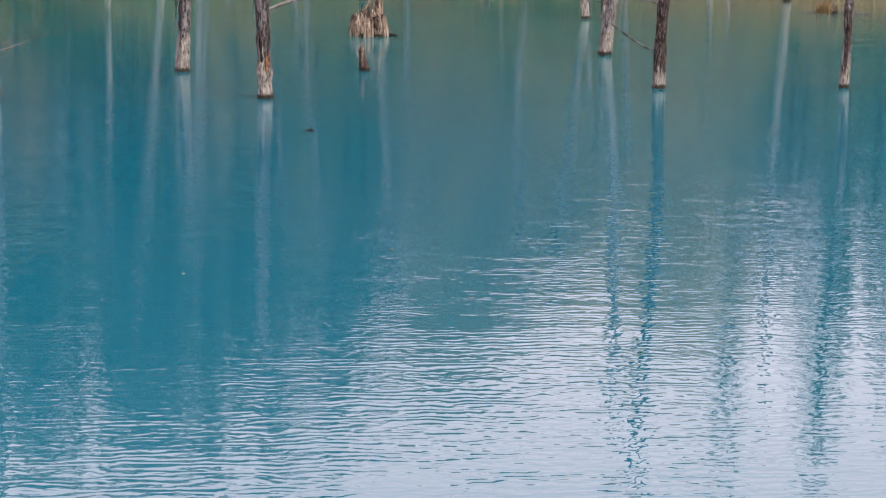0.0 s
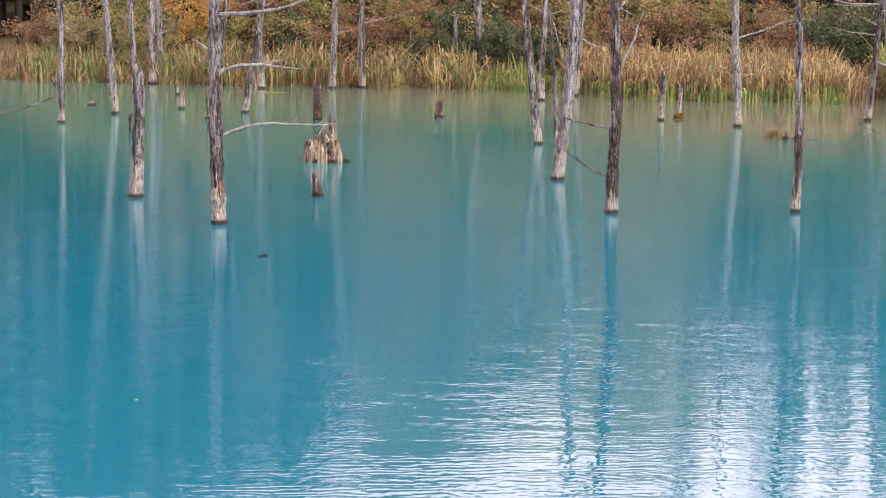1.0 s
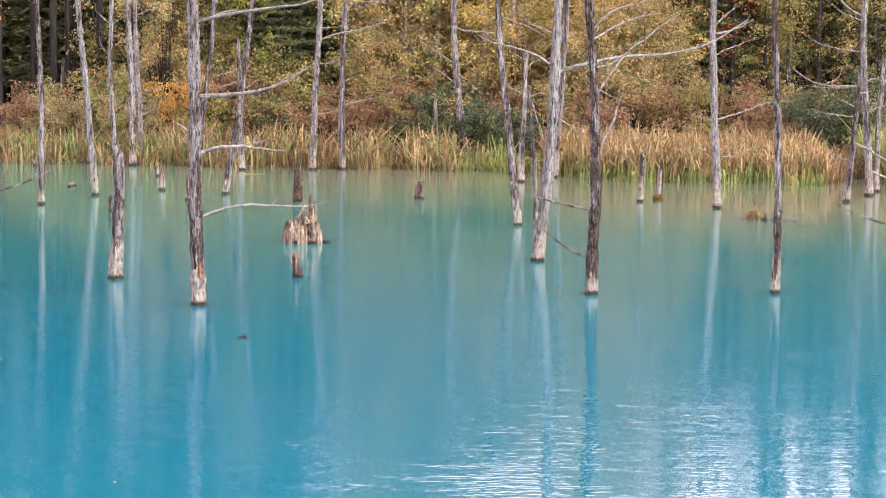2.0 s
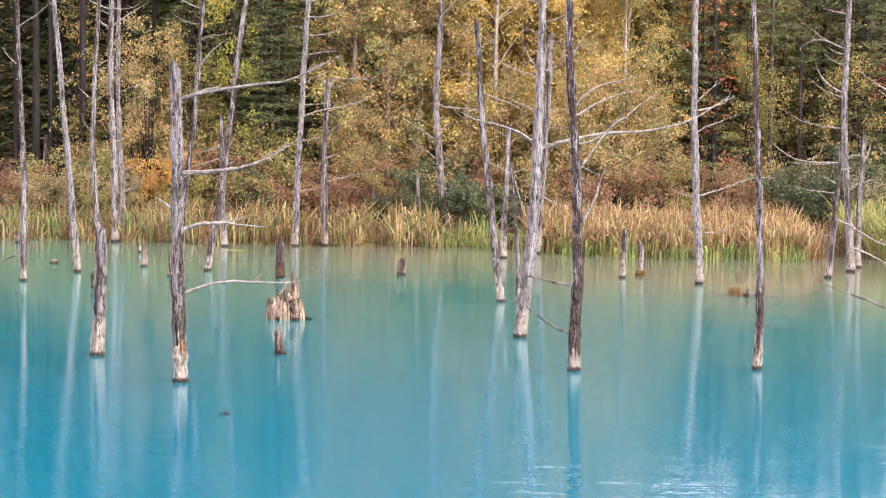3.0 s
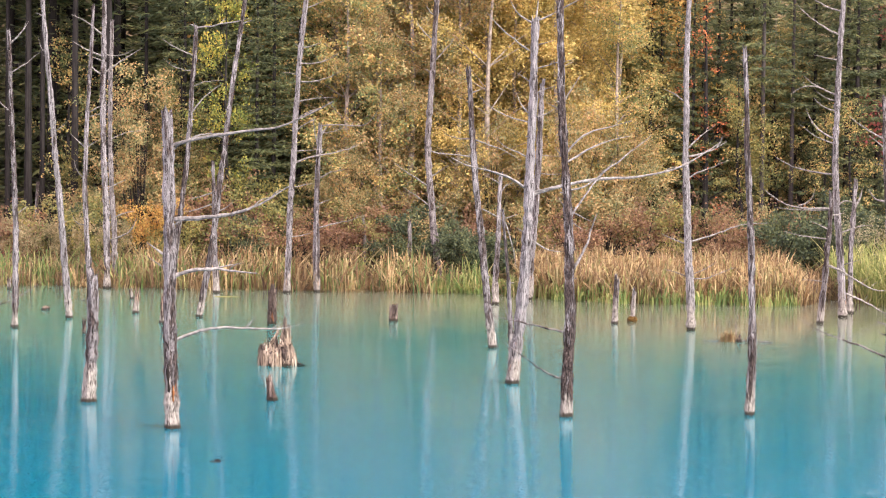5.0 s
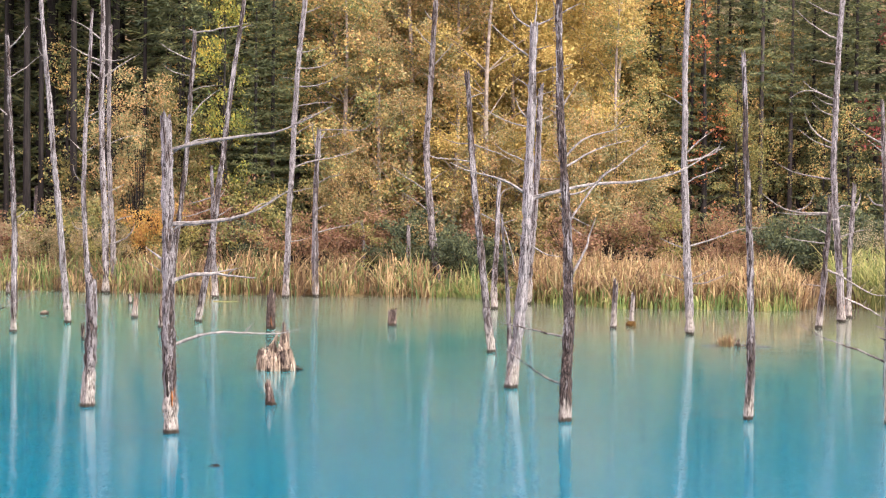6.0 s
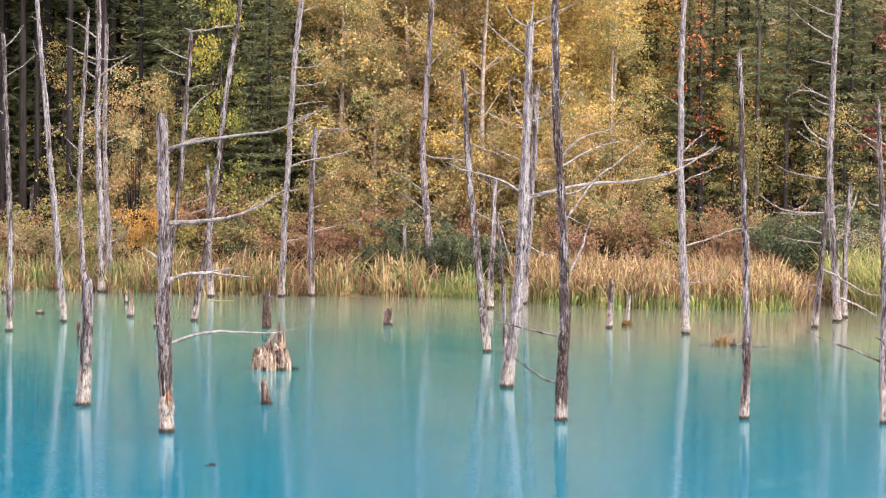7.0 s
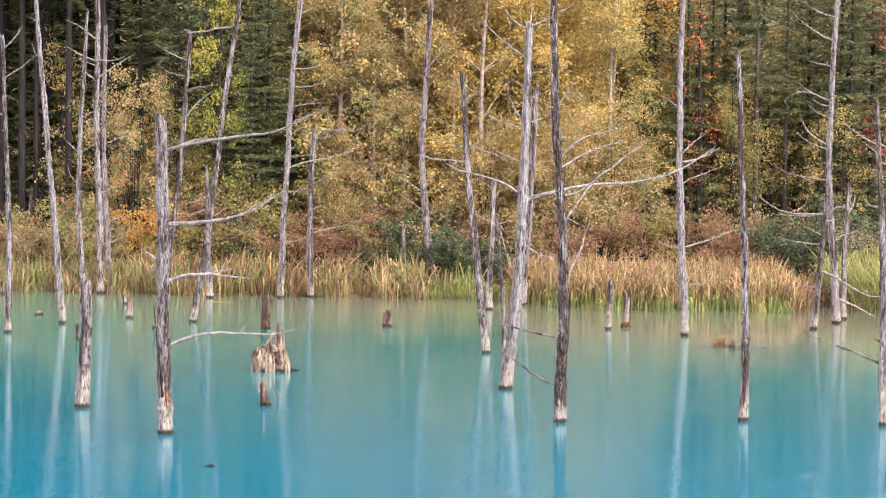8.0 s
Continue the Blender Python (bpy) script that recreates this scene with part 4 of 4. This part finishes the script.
reeds("dry straw-coloured reeds along the bank", 1, 1900, -11, -0.6, 2.4, 0.6, 1.8, 0.024, 0.8, STRAW, gaps=-0.05)
reeds("withered brown reeds along the bank", 11, 1500, -21, 0.4, 2.6, 0.4, 1.5, 0.022, 1.1, DULL)
reeds("green reed blades among the dry ones", 2, 2900, -21, 2.2, 2.2, 0.5, 1.5, 0.022, 0.6, FRESH, gaps=-0.08)
reeds("tangle of tall withered stems on the bank", 8, 900, -21, -3.5, 3.6, 0.8, 2.1, 0.012, 1.5, DULL, 0.0)
reeds("broken dry stalks sagging over the waterline", 3, 2800, -21, 12, 0.6, 0.3, 0.8, 0.014, 2.0, STRAW, 0.5)
reeds("low withered reeds round the inlet", 12, 900, 11.2, 13.8, 3.4, 0.4, 1.2, 0.02, 0.9, DULL)
reeds("dense bed of dry straw-coloured reeds", 4, 10000, 2.4, 11.6, 4.6, 0.6, 1.55, 0.025, 0.6, STRAW, 0.06)
reeds("green reed shoots at the water's edge", 5, 3800, 1.8, 11.4, 0.9, 0.35, 1.0, 0.022, 0.45, SHOOTS, 0.85, gaps=0.09)
reeds("bright green waterside grass", 6, 2600, -0.4, 2.6, 1.0, 0.25, 0.6, 0.016, 0.5, SHOOTS, 0.4)
reeds("tall yellow-green silver grass", 7, 6000, 13.3, 19.0, 3.2, 0.8, 2.3, 0.016, 0.8, SILVER)


def reed_heads():
    """Russet seed heads over the wide reed bed."""
    rng = np.random.default_rng(10)
    n = 360
    feet = reed_feet(rng, n, 3.0, 11.3, 5.5, front=-0.25)
    tops = feet + np.stack([rng.normal(0, 0.1, n), rng.normal(0, 0.1, n), rng.uniform(0.75, 1.3, n)], 1)
    c = np.repeat(tops, 7, 0) + rng.normal(size=(n * 7, 3)) * (0.05, 0.05, 0.09)
    tagged(link("reed_heads", cards("reed_heads", leaf_cards(rng, c, 0.035), 4), HEADS), "russet-brown feathery seed heads over the reeds", "reeds", "reed beds", kind="stuff")


reed_heads()


def plumes():
    rng = np.random.default_rng(9)
    feet = reed_feet(rng, 320, 13.3, 19, 3.2)
    tops = feet + np.stack([rng.normal(0, 0.12, 320), rng.normal(0, 0.12, 320), rng.uniform(1.7, 2.5, 320)], 1)
    c = np.repeat(tops, 22, 0) + rng.normal(size=(320 * 22, 3)) * (0.05, 0.05, 0.17)
    tagged(link("grass_plumes", cards("grass_plumes", leaf_cards(rng, c, 0.024), 4), PLUME), "pale feathery seed heads of silver grass", "grass", kind="stuff")


plumes()


# ---- shrubs and trees behind ----
def leaf_blobs(rng, blobs, count, leaf):
    """Sprigs of seven leaves spread through lumpy clusters, thinning outwards."""
    blobs = np.asarray(blobs, float)
    weight = blobs[:, 3] ** 2
    sprigs = count // 7
    pick = rng.choice(len(blobs), sprigs, p=weight / weight.sum())
    way = unit(rng.normal(size=(sprigs, 3)))
    hub = blobs[pick, :3] + way * blobs[pick, 3:4] * rng.uniform(0.15, 1.25, (sprigs, 1)) ** 0.6 * (1.0, 1.0, 0.8)
    c = np.repeat(hub, 7, 0) + rng.normal(size=(sprigs * 7, 3)) * (leaf * 2.0, leaf * 2.0, leaf * 1.2)
    return leaf_cards(rng, c, leaf)


def shrub_kind(name, material, seed, width, height, count, leaf):
    """One shrub: a few stems from the ground and a lumpy crown of leaves."""
    rng = np.random.default_rng(seed)
    thing = empty(name, pose(0, -400, -50), "", "shrub")
    blobs = []
    for k in range(9 if height < 3 else 30):
        a, r = rng.uniform(0, 6.28), rng.uniform(0, width * 0.42)
        h = height * rng.uniform(0.3, 0.95) * (1 - 0.35 * r / width)
        tip = np.array([math.cos(a) * r, math.sin(a) * r, h])
        v, f = tube([tip * (0.1, 0.1, 0), tip * (0.5, 0.5, 0.55), tip], [0.025, 0.018, 0.006], 5, 0.1, seed + k)
        link("stem", mesh_of("stem", v, f), CONIFER_BARK, thing)
        for j in range(4):
            q = tip + rng.normal(size=3) * (width * 0.15, width * 0.15, height * 0.12)
            blobs.append((q[0], q[1], max(0.15, q[2]), rng.uniform(0.16, 0.32) * min(height, 2.6) * 0.6))
    tagged(link("foliage", cards("foliage", leaf_blobs(rng, blobs, count, leaf), 4), material, thing), kind="stuff")
    return thing


def birch_kind(name, material, seed, height, spread, count, leaf, low=0.16, bark=BIRCH_BARK):
    """A slender broad-leaved tree: pale stems, rising limbs, airy clusters of small leaves."""
    rng = np.random.default_rng(seed)
    thing = empty(name, pose(0, -400, -50), "", "tree")
    n = 16
    u = np.linspace(0, 1, n)
    lean = rng.normal(size=2) * 0.035 * height
    path = np.stack([lean[0] * u ** 1.5 + 0.12 * np.sin(u * 7 + seed), lean[1] * u ** 1.5, u * height], 1)
    path[0, 2] = -0.3
    v, f = tube(path, 0.13 * (1 - 0.88 * u), 9, 0.06, seed)
    link("trunk", mesh_of("trunk", v, f), bark, thing)
    blobs = []
    for k in range(34):
        t = rng.uniform(low, 1.0)
        i = int(t * (n - 1))
        a = rng.uniform(0, 6.28)
        reach = spread * (0.35 + 0.65 * math.sin(math.pi * min(1, 0.25 + 0.75 * t))) * rng.uniform(0.5, 1.05)
        d = np.array([math.cos(a) * reach, math.sin(a) * reach, reach * rng.uniform(0.35, 0.9)])
        p = np.array([path[i], path[i] + d * (0.5, 0.5, 0.62), path[i] + d])
        v, f = tube(p, [0.035 * (1 - 0.6 * t), 0.022 * (1 - 0.6 * t), 0.006], 5, 0.1, seed * 7 + k)
        link("limb", mesh_of("limb", v, f), bark, thing)
        for w in (0.45, 0.7, 0.9, 1.05):
            q = path[i] + d * w + rng.normal(size=3) * 0.22
            blobs.append((*q, rng.uniform(0.35, 0.8) * spread * 0.31))
    tagged(link("crown", cards("crown", leaf_blobs(rng, blobs, count, leaf), 4), material, thing), kind="stuff")
    return thing


def conifer_kind(name, seed, height, spread, bare, dense, spray=1.0, bark=CONIFER_BARK):
    """A fir or spruce: straight trunk, whorls of drooping boughs hung with needle sprays, dead twigs below."""
    rng = np.random.default_rng(seed)
    thing = empty(name, pose(0, -400, -50), "", "tree")
    v, f = tube([(0, 0, -0.4), (0, 0, height * 0.5), (0, 0, height)], [0.155, 0.10, 0.012], 9, 0.05, seed)
    link("trunk", mesh_of("trunk", v, f), bark, thing)
    sprays, twigs = [], []
    z = bare
    while z < height - 0.15:
        t = (z - bare) / (height - bare)
        reach0 = spread * (1 - t) ** 0.8 + 0.12
        for k in range(int(rng.integers(6, 9))):
            a, reach = rng.uniform(0, 6.28), reach0 * rng.uniform(0.6, 1.1)
            m = max(4, int(reach * dense * 1.35))
            w = (np.arange(m) + rng.uniform(0, 1, m)) / m
            out = np.array([math.cos(a), math.sin(a), 0.0])
            side = np.array([-out[1], out[0], 0.0])
            rise = 0.25 - 0.55 * (1 - t)
            c = np.array([0, 0, z]) + np.outer(w * reach, out) + np.outer((rng.uniform(-1, 1, m)) * (0.12 + 0.50 * reach * w * (1.15 - w)), side)
            c[:, 2] += reach * (rise * w + 0.22 * w * w) + rng.normal(size=m) * 0.07
            d = unit(out + side * rng.uniform(-0.9, 0.9, (m, 1)) + np.array([0, 0, -0.12]) + rng.normal(size=(m, 3)) * 0.40)
            x = unit(np.cross(d, rng.normal(size=(m, 3))))
            L = rng.uniform(0.14, 0.30, (m, 1)) * (0.7 + 0.4 * (1 - t)) * spray
            sprays.append(np.stack([c - d * L * 0.5, c + x * L * 0.15, c + d * L * 1.15, c - x * L * 0.15], 1))
            if k < 2 and dense > 5:
                tip = np.array([0, 0, z]) + out * reach * 0.95 + np.array([0, 0, reach * (rise + 0.2)])
                twigs.append(((0, 0, z), tip))
        z += rng.uniform(0.34, 0.56) * (1.2 - 0.5 * t)
    for k in range(16):
        z = rng.uniform(1.0, max(1.2, bare + 1.0))
        a, r = rng.uniform(0, 6.28), rng.uniform(0.4, 1.4)
        twigs.append(((0, 0, z), np.array([math.cos(a) * r, math.sin(a) * r, z - 0.1 * r])))
    tv, tf = [], []
    for p, q in twigs:
        v, f = tube([p, q], [0.018, 0.004], 3)
        tf += [tuple(i + len(tv) for i in face) for face in f]
        tv += v
    tagged(link("branchwork", mesh_of("branchwork", tv, tf), CONIFER_BARK, thing), kind="stuff")
    tagged(link("crown", cards("crown", np.concatenate(sprays), 4), NEEDLES, thing), kind="stuff")
    return thing


def discard(ob):
    for o in (*ob.children_recursive, ob):
        bpy.data.objects.remove(o)


def plant(ob, x, y, size, turn, label, group, wide=1.0):
    m = pose(x, y, land(x, y) - 0.05, 0, 0, turn)
    made = copy_thing(ob, m)
    made.scale = (size * wide, size * wide, size)
    return tagged(made, label, group=group)


def skyline(x):
    """Height of the wood's top as it falls from the tall conifers on one side towards the birches and rises again."""
    return float(np.interp(x, (-30, -15, -10, -7, -3.6, -1.35, 0.9, 2, 3.5, 5.3, 7, 8.5, 9.9, 11.4, 13.3, 30), (22.5, 21.8, 21, 19.8, 18.0, 16.4, 14.8, 14.0, 14.6, 15.8, 16.8, 16.2, 13.8, 16.5, 14.5, 17)))


FIRS = [conifer_kind("conifer", 40 + k, 20.0, 2.3 + 0.3 * k, 2.0 + 0.7 * k, 14, 0.95) for k in range(3)]
# spires that stand out against the sky, then the darker ranks behind them
rng = random.Random(4)
for x, y, h in ((-21.2, 90, 23.5), (-16.3, 90, 23.0), (-11.6, 90, 21.5), (-8.6, 91, 19.5), (-24, 88, 22),
                (8.2, 90, 21.6), (12.1, 90, 22.4), (12.9, 91, 16.0), (14.75, 91, 18.0), (10.5, 86, 14.2), (14.3, 86, 14.8), (16.8, 91, 21.0), (20.5, 90, 22.0), (-7.3, 81.9, 12.0), (-10.2, 83.4, 14.5), (-8.9, 84.2, 15.5), (-6.7, 82.4, 13.8), (-5.9, 84.5, 14.2), (9.3, 84, 13.0), (15.6, 84, 14.5),
                (9.3, 90, 14.0), (-7.6, 89, 18.0), (-7.0, 87.5, 16.5), (-8.3, 88, 18.5), (-28, 90, 21), (25, 91, 21), (-33, 92, 22), (30, 92, 22)):
    plant(rng.choice(FIRS), x, y, h / 20, rng.uniform(0, 360), "tall dark green conifer at the forest edge", "conifers of the forest", rng.uniform(0.85, 1.1))
FAR_FIRS = [conifer_kind("conifer", 50 + k, 20.0, 2.6, 1.5, 4.7, 1.02) for k in range(2)]
BARE_FIR = conifer_kind("conifer", 48, 20.0, 2.2, 10.5, 11, 1.0)
TALL_FIR = conifer_kind("conifer", 47, 20.0, 2.2, 7.5, 17, 0.9)
GREY_FIR = conifer_kind("conifer", 46, 20.0, 2.0, 7.6, 12, 0.9, GREY_BARK)
for x, y, h in ((-16.4, 84.5, 20), (-14.5, 84, 21), (-11.9, 85, 20), (-10.6, 85.5, 19), (11.98, 84, 17), (13.22, 84.6, 15.0), (9.9, 86, 14.3), (15.4, 85, 18), (-18.6, 85, 20), (17.0, 87, 19), (18.8, 88, 20), (19.6, 86, 18), (-9.3, 84, 20), (-13.2, 84, 20), (-15.9, 84.8, 21), (-17.4, 85.5, 21)):
    plant(BARE_FIR if x < -11 else GREY_FIR if 11.5 < x < 14 else TALL_FIR, x, y, h / 20, rng.uniform(0, 360), "tall conifer with a bare dark lower trunk", "conifers of the forest", rng.uniform(0.65, 1.1))
for k in range(36):
    x, y = rng.uniform(-34, 34), rng.uniform(95, 124)
    h = max(4.0, (skyline(x * 90 / y) - 5) * y / 90 + 5 - land(x, y))
    plant(rng.choice(FAR_FIRS), x, y, h * rng.uniform(0.8, 1.0) / 20, rng.uniform(0, 360), "dark green conifer deep in the forest", "conifers of the forest", rng.uniform(1.1, 1.5))
for k in range(20):
    x = -27 + k + rng.uniform(-0.4, 0.4)
    plant(rng.choice(FAR_FIRS), x, rng.uniform(95, 99), rng.uniform(1.02, 1.18) * skyline(x) / 20, rng.uniform(0, 360), "dark green conifer deep in the forest", "conifers of the forest", rng.uniform(1.3, 1.6))
for x, y in ((-15.8, 97), (-14.6, 96.5), (-13.4, 97.5), (-12.2, 96), (-11.0, 97)):
    plant(rng.choice(FAR_FIRS), x, y, 0.95, rng.uniform(0, 360), "dark green conifer deep in the forest", "conifers of the forest", 1.6)
for k in range(26):
    x = -9 + k * 0.72 + rng.uniform(-0.3, 0.3)
    plant(rng.choice(FAR_FIRS), x, rng.uniform(92.5, 95), rng.uniform(0.98, 1.10) * skyline(x) / 20, rng.uniform(0, 360), "young dark conifer behind the birches", "conifers of the forest", 1.5)
for k in range(26):
    x = -27 + k * 0.75 + rng.uniform(-0.3, 0.3)
    plant(BARE_FIR if x < -12.2 and k % 3 else rng.choice(FAR_FIRS), x, rng.uniform(88.5, 93), rng.uniform(0.98, 1.12) * skyline(x) / 20, rng.uniform(0, 360), "dark green conifer at the forest edge", "conifers of the forest", rng.uniform(1.1, 1.4))
for k in range(16):
    x = 11.2 + k * 0.95 + rng.uniform(-0.3, 0.3)
    plant(rng.choice(FIRS), x, rng.uniform(88.5, 93), rng.uniform(0.75, 1.0) * skyline(x) / 20, rng.uniform(0, 360), "dark green conifer at the forest edge", "conifers of the forest", rng.uniform(1.0, 1.3))

BIRCH = [birch_kind("birch_tree", (GOLD, BRONZE, AMBER)[k], 70 + k, 13.0, 2.9, 20300, 0.051, 0.07) for k in range(3)]
BACK_BIRCH = [birch_kind("birch_tree", (GOLD, AMBER)[k], 75 + k, 13.0, 3.3, 7700, 0.080, 0.03) for k in range(2)]
for x, y, h, k in ((-4.4, 86, 17.0, 2), (-3.0, 84, 16.0, 2), (-1.6, 83.5, 15.0, 1), (0.2, 83.2, 13.0, 1), (1.2, 85, 13.5, 0), (2.6, 85, 12.5, 0), (4.2, 84.0, 12.5, 0), (5.0, 86, 14.5, 0),
                   (6.3, 84.8, 14.5, 0), (9.8, 87, 6.5, 2), (13.0, 87.5, 9.5, 2), (-2.6, 82.2, 9.5, 1), (6.2, 82.8, 11.0, 2), (1.3, 82.6, 13.5, 0), (3.3, 87, 14.5, 0), (-3.8, 82.6, 13.0, 2)):
    plant(BIRCH[k], x, y, min(h, skyline(x) - 0.6) / 13, rng.uniform(0, 360), "golden autumn birch with pale slender trunk", "birches on the bank")
for k in range(13):
    x = -4.8 + k * 0.95 + rng.uniform(-0.3, 0.3)
    plant(BACK_BIRCH[0 if x > -0.6 else 1], x, rng.uniform(87.5, 91), (skyline(x) - 1.0) * rng.uniform(0.9, 1.02) / 13, rng.uniform(0, 360), "golden autumn birch with pale slender trunk", "birches on the bank", 1.15)
MAPLE = [birch_kind("broadleaf_tree", m, 80 + k, 9.0, 0.9 if m is VERMILION else 1.9, 1000 if m is VERMILION else 3000 if m is AMBER else 5040, 0.046 if m is VERMILION else 0.058, bark=CONIFER_BARK) for k, m in enumerate((LIME, RED, ORANGE, OLIVE, VERMILION, AMBER))]
for x, y, h, k, label in ((-10.0, 82.6, 7.5, 3, "olive and gold young tree"), (-8.3, 81.4, 10.0, 0, "yellow-green vine-hung broadleaf tree"),
                          (18.5, 84.5, 13.0, 1, "crimson-leaved maple at the forest edge"), (9.4, 87, 11, 2, "orange-leaved young tree among conifers"),
                          (12.6, 86, 7, 3, "olive and gold young tree"), (14.2, 87.5, 9, 3, "olive and gold young tree"), (11.2, 83.5, 7, 3, "olive and gold young tree"),
                          (-14.4, 84, 4, 3, "olive and gold young tree"), (8.0, 85, 9, 3, "olive and gold young tree"),
                          (-20.5, 84, 9, 2, "orange-leaved young tree among conifers"), (19.5, 84, 10, 3, "olive and gold young tree"), (9.75, 83.4, 10.6, 4, "vermilion-leaved young tree among conifers"), (11.0, 84.2, 6.8, 5, "sparse yellow-leaved young tree among conifers"), (12.85, 85.6, 7.8, 5, "sparse yellow-leaved young tree among conifers"), (15.2, 82.6, 6, 5, "sparse yellow-leaved young tree among conifers"), (17.0, 82.8, 6, 5, "sparse yellow-leaved young tree among conifers")):
    plant(MAPLE[k], x, y, h / 9, rng.uniform(0, 360), label, "young broadleaf trees", 0.7 if k == 0 else 1.0)

for k in range(13):
    x = rng.uniform(-10.5, 18)
    plant(MAPLE[rng.choice((3, 3, 3, 2))], x, rng.uniform(87, 92), rng.uniform(6, 9.5) / 9, rng.uniform(0, 360), "olive and gold young tree in the wood", "young broadleaf trees", 1.4)
for x, y, h, turn in ((12.3, 85.5, 8.4, 40), (13.75, 85.9, 7.6, 200), (14.3, 83.6, 5.6, 310), (-15.0, 85.2, 8.2, 120)):
    plant(MAPLE[5], x, y, h / 9, turn, "sparse yellow-leaved young tree among conifers", "young broadleaf trees", 0.9)

SHRUBS = {m.name: shrub_kind("shrub", m, 100 + k, 2.6, 2.0, 3360, 0.068 if m is GREEN else 0.040) for k, m in enumerate((GREEN, OLIVE, RUSSET, BRONZE, ORANGE, LIME, RED, TAN))}
NAMES = {GREEN.name: "dark green leafy shrub behind the reeds", OLIVE.name: "olive-green autumn shrub behind the reeds", RUSSET.name: "russet-brown autumn shrub behind the reeds",
         BRONZE.name: "bronze-brown autumn shrub on the bank", ORANGE.name: "bright orange autumn shrub on the bank", LIME.name: "yellow-green shrub on the bank", RED.name: "dull red autumn shrub on the bank", TAN.name: "pale tan withering shrub on the bank"}


TALL = shrub_kind("tall_shrub", BRONZE, 130, 4.4, 5.6, 14000, 0.045)
for x, y, size in ((-11.6, 81.5, 1.25), (-10.1, 82.5, 0.95), (4.3, 80.5, 1.1), (6.3, 81, 1.0), (1.6, 82, 0.95), (-4.0, 81.5, 0.9)):
    plant(TALL, x, y, size, rng.uniform(0, 360), "tall bronze-brown bush on the bank", "shrubs on the bank", 0.85)


def shrub(material, x, y, size, wide=1.0):
    plant(SHRUBS[material.name], x, y, size, rng.uniform(0, 360), NAMES[material.name], "shrubs on the bank", wide)


for m, x, y, size, wide in ((GREEN, 0.6, 76.6, 0.75, 1.0), (GREEN, -0.3, 77.2, 0.8, 1.0), (GREEN, 1.6, 77, 0.7, 1.2), (GREEN, 11.5, 76.0, 0.95, 1.0), (GREEN, 13.0, 77, 1.0, 1.0),
                            (ORANGE, -10.85, 78.6, 1.3, 0.6), (RED, -15.6, 79.5, 0.9, 0.8), (OLIVE, -10.3, 78.3, 0.8, 1.0), (OLIVE, -9.2, 78.6, 0.9, 1.0), 
                            (RUSSET, 4.5, 78, 1.25, 1.1), (BRONZE, 5.6, 78.6, 1.3, 1.0), (RUSSET, 6.9, 78, 1.3, 1.0), (OLIVE, 8.2, 78.5, 1.2, 0.9), (BRONZE, 2.4, 79, 1.2, 1.0), (RUSSET, 9.6, 78, 1.35, 0.9), (BRONZE, 10.9, 79, 1.1, 0.9),
                            (RUSSET, 10.4, 77.0, 0.9, 1.0), (RUSSET, 12.2, 79, 1.3, 1.0), (TAN, -15.6, 78.2, 0.85, 1.0), (TAN, -14.3, 77.9, 0.8, 1.0), (TAN, -13.2, 78.1, 0.9, 0.9), (OLIVE, -12.5, 77.6, 0.65, 1.0), (TAN, -11.9, 78.0, 0.8, 0.8), (GREEN, -13.8, 80, 0.9, 1.0), (OLIVE, -15.0, 79.5, 1.2, 1.0), (RUSSET, -16.2, 79.5, 1.2, 1.0), (OLIVE, -12.8, 79, 1.3, 1.0), (OLIVE, -7.6, 79.2, 1.3, 1.0), (RUSSET, -6.6, 79.6, 1.3, 1.0), (RUSSET, -8.3, 80.2, 1.6, 0.9), (OLIVE, -5.8, 80.6, 1.6, 1.0), (GREEN, -7.1, 78.3, 0.8, 1.1), (OLIVE, -7.4, 81.4, 1.6, 0.9), (OLIVE, -2.6, 78.9, 1.0, 1.0), (BRONZE, -1.2, 79.2, 1.0, 1.1), (RUSSET, -3.9, 79.0, 1.0, 1.0), (GREEN, -1.9, 77.9, 0.6, 1.0)):
    shrub(m, x, y, size, wide)
for k in range(26):
    x = rng.uniform(-19, 19)
    m = rng.choice((OLIVE, RUSSET, RUSSET, BRONZE, GREEN, RUSSET)) if -12 < x < 12 else rng.choice((OLIVE, GREEN, GREEN, BRONZE, RUSSET, LIME))
    y = max(shore(x) + 3.5, rng.uniform(78, 84))
    shrub(m, x, y, rng.uniform(0.8, 1.35), rng.uniform(0.9, 1.3))

for made in (TALL_FIR, GREY_FIR, BARE_FIR, *BACK_BIRCH, *FIRS, *FAR_FIRS, *BIRCH, *MAPLE, *SHRUBS.values(), TALL):
    discard(made)
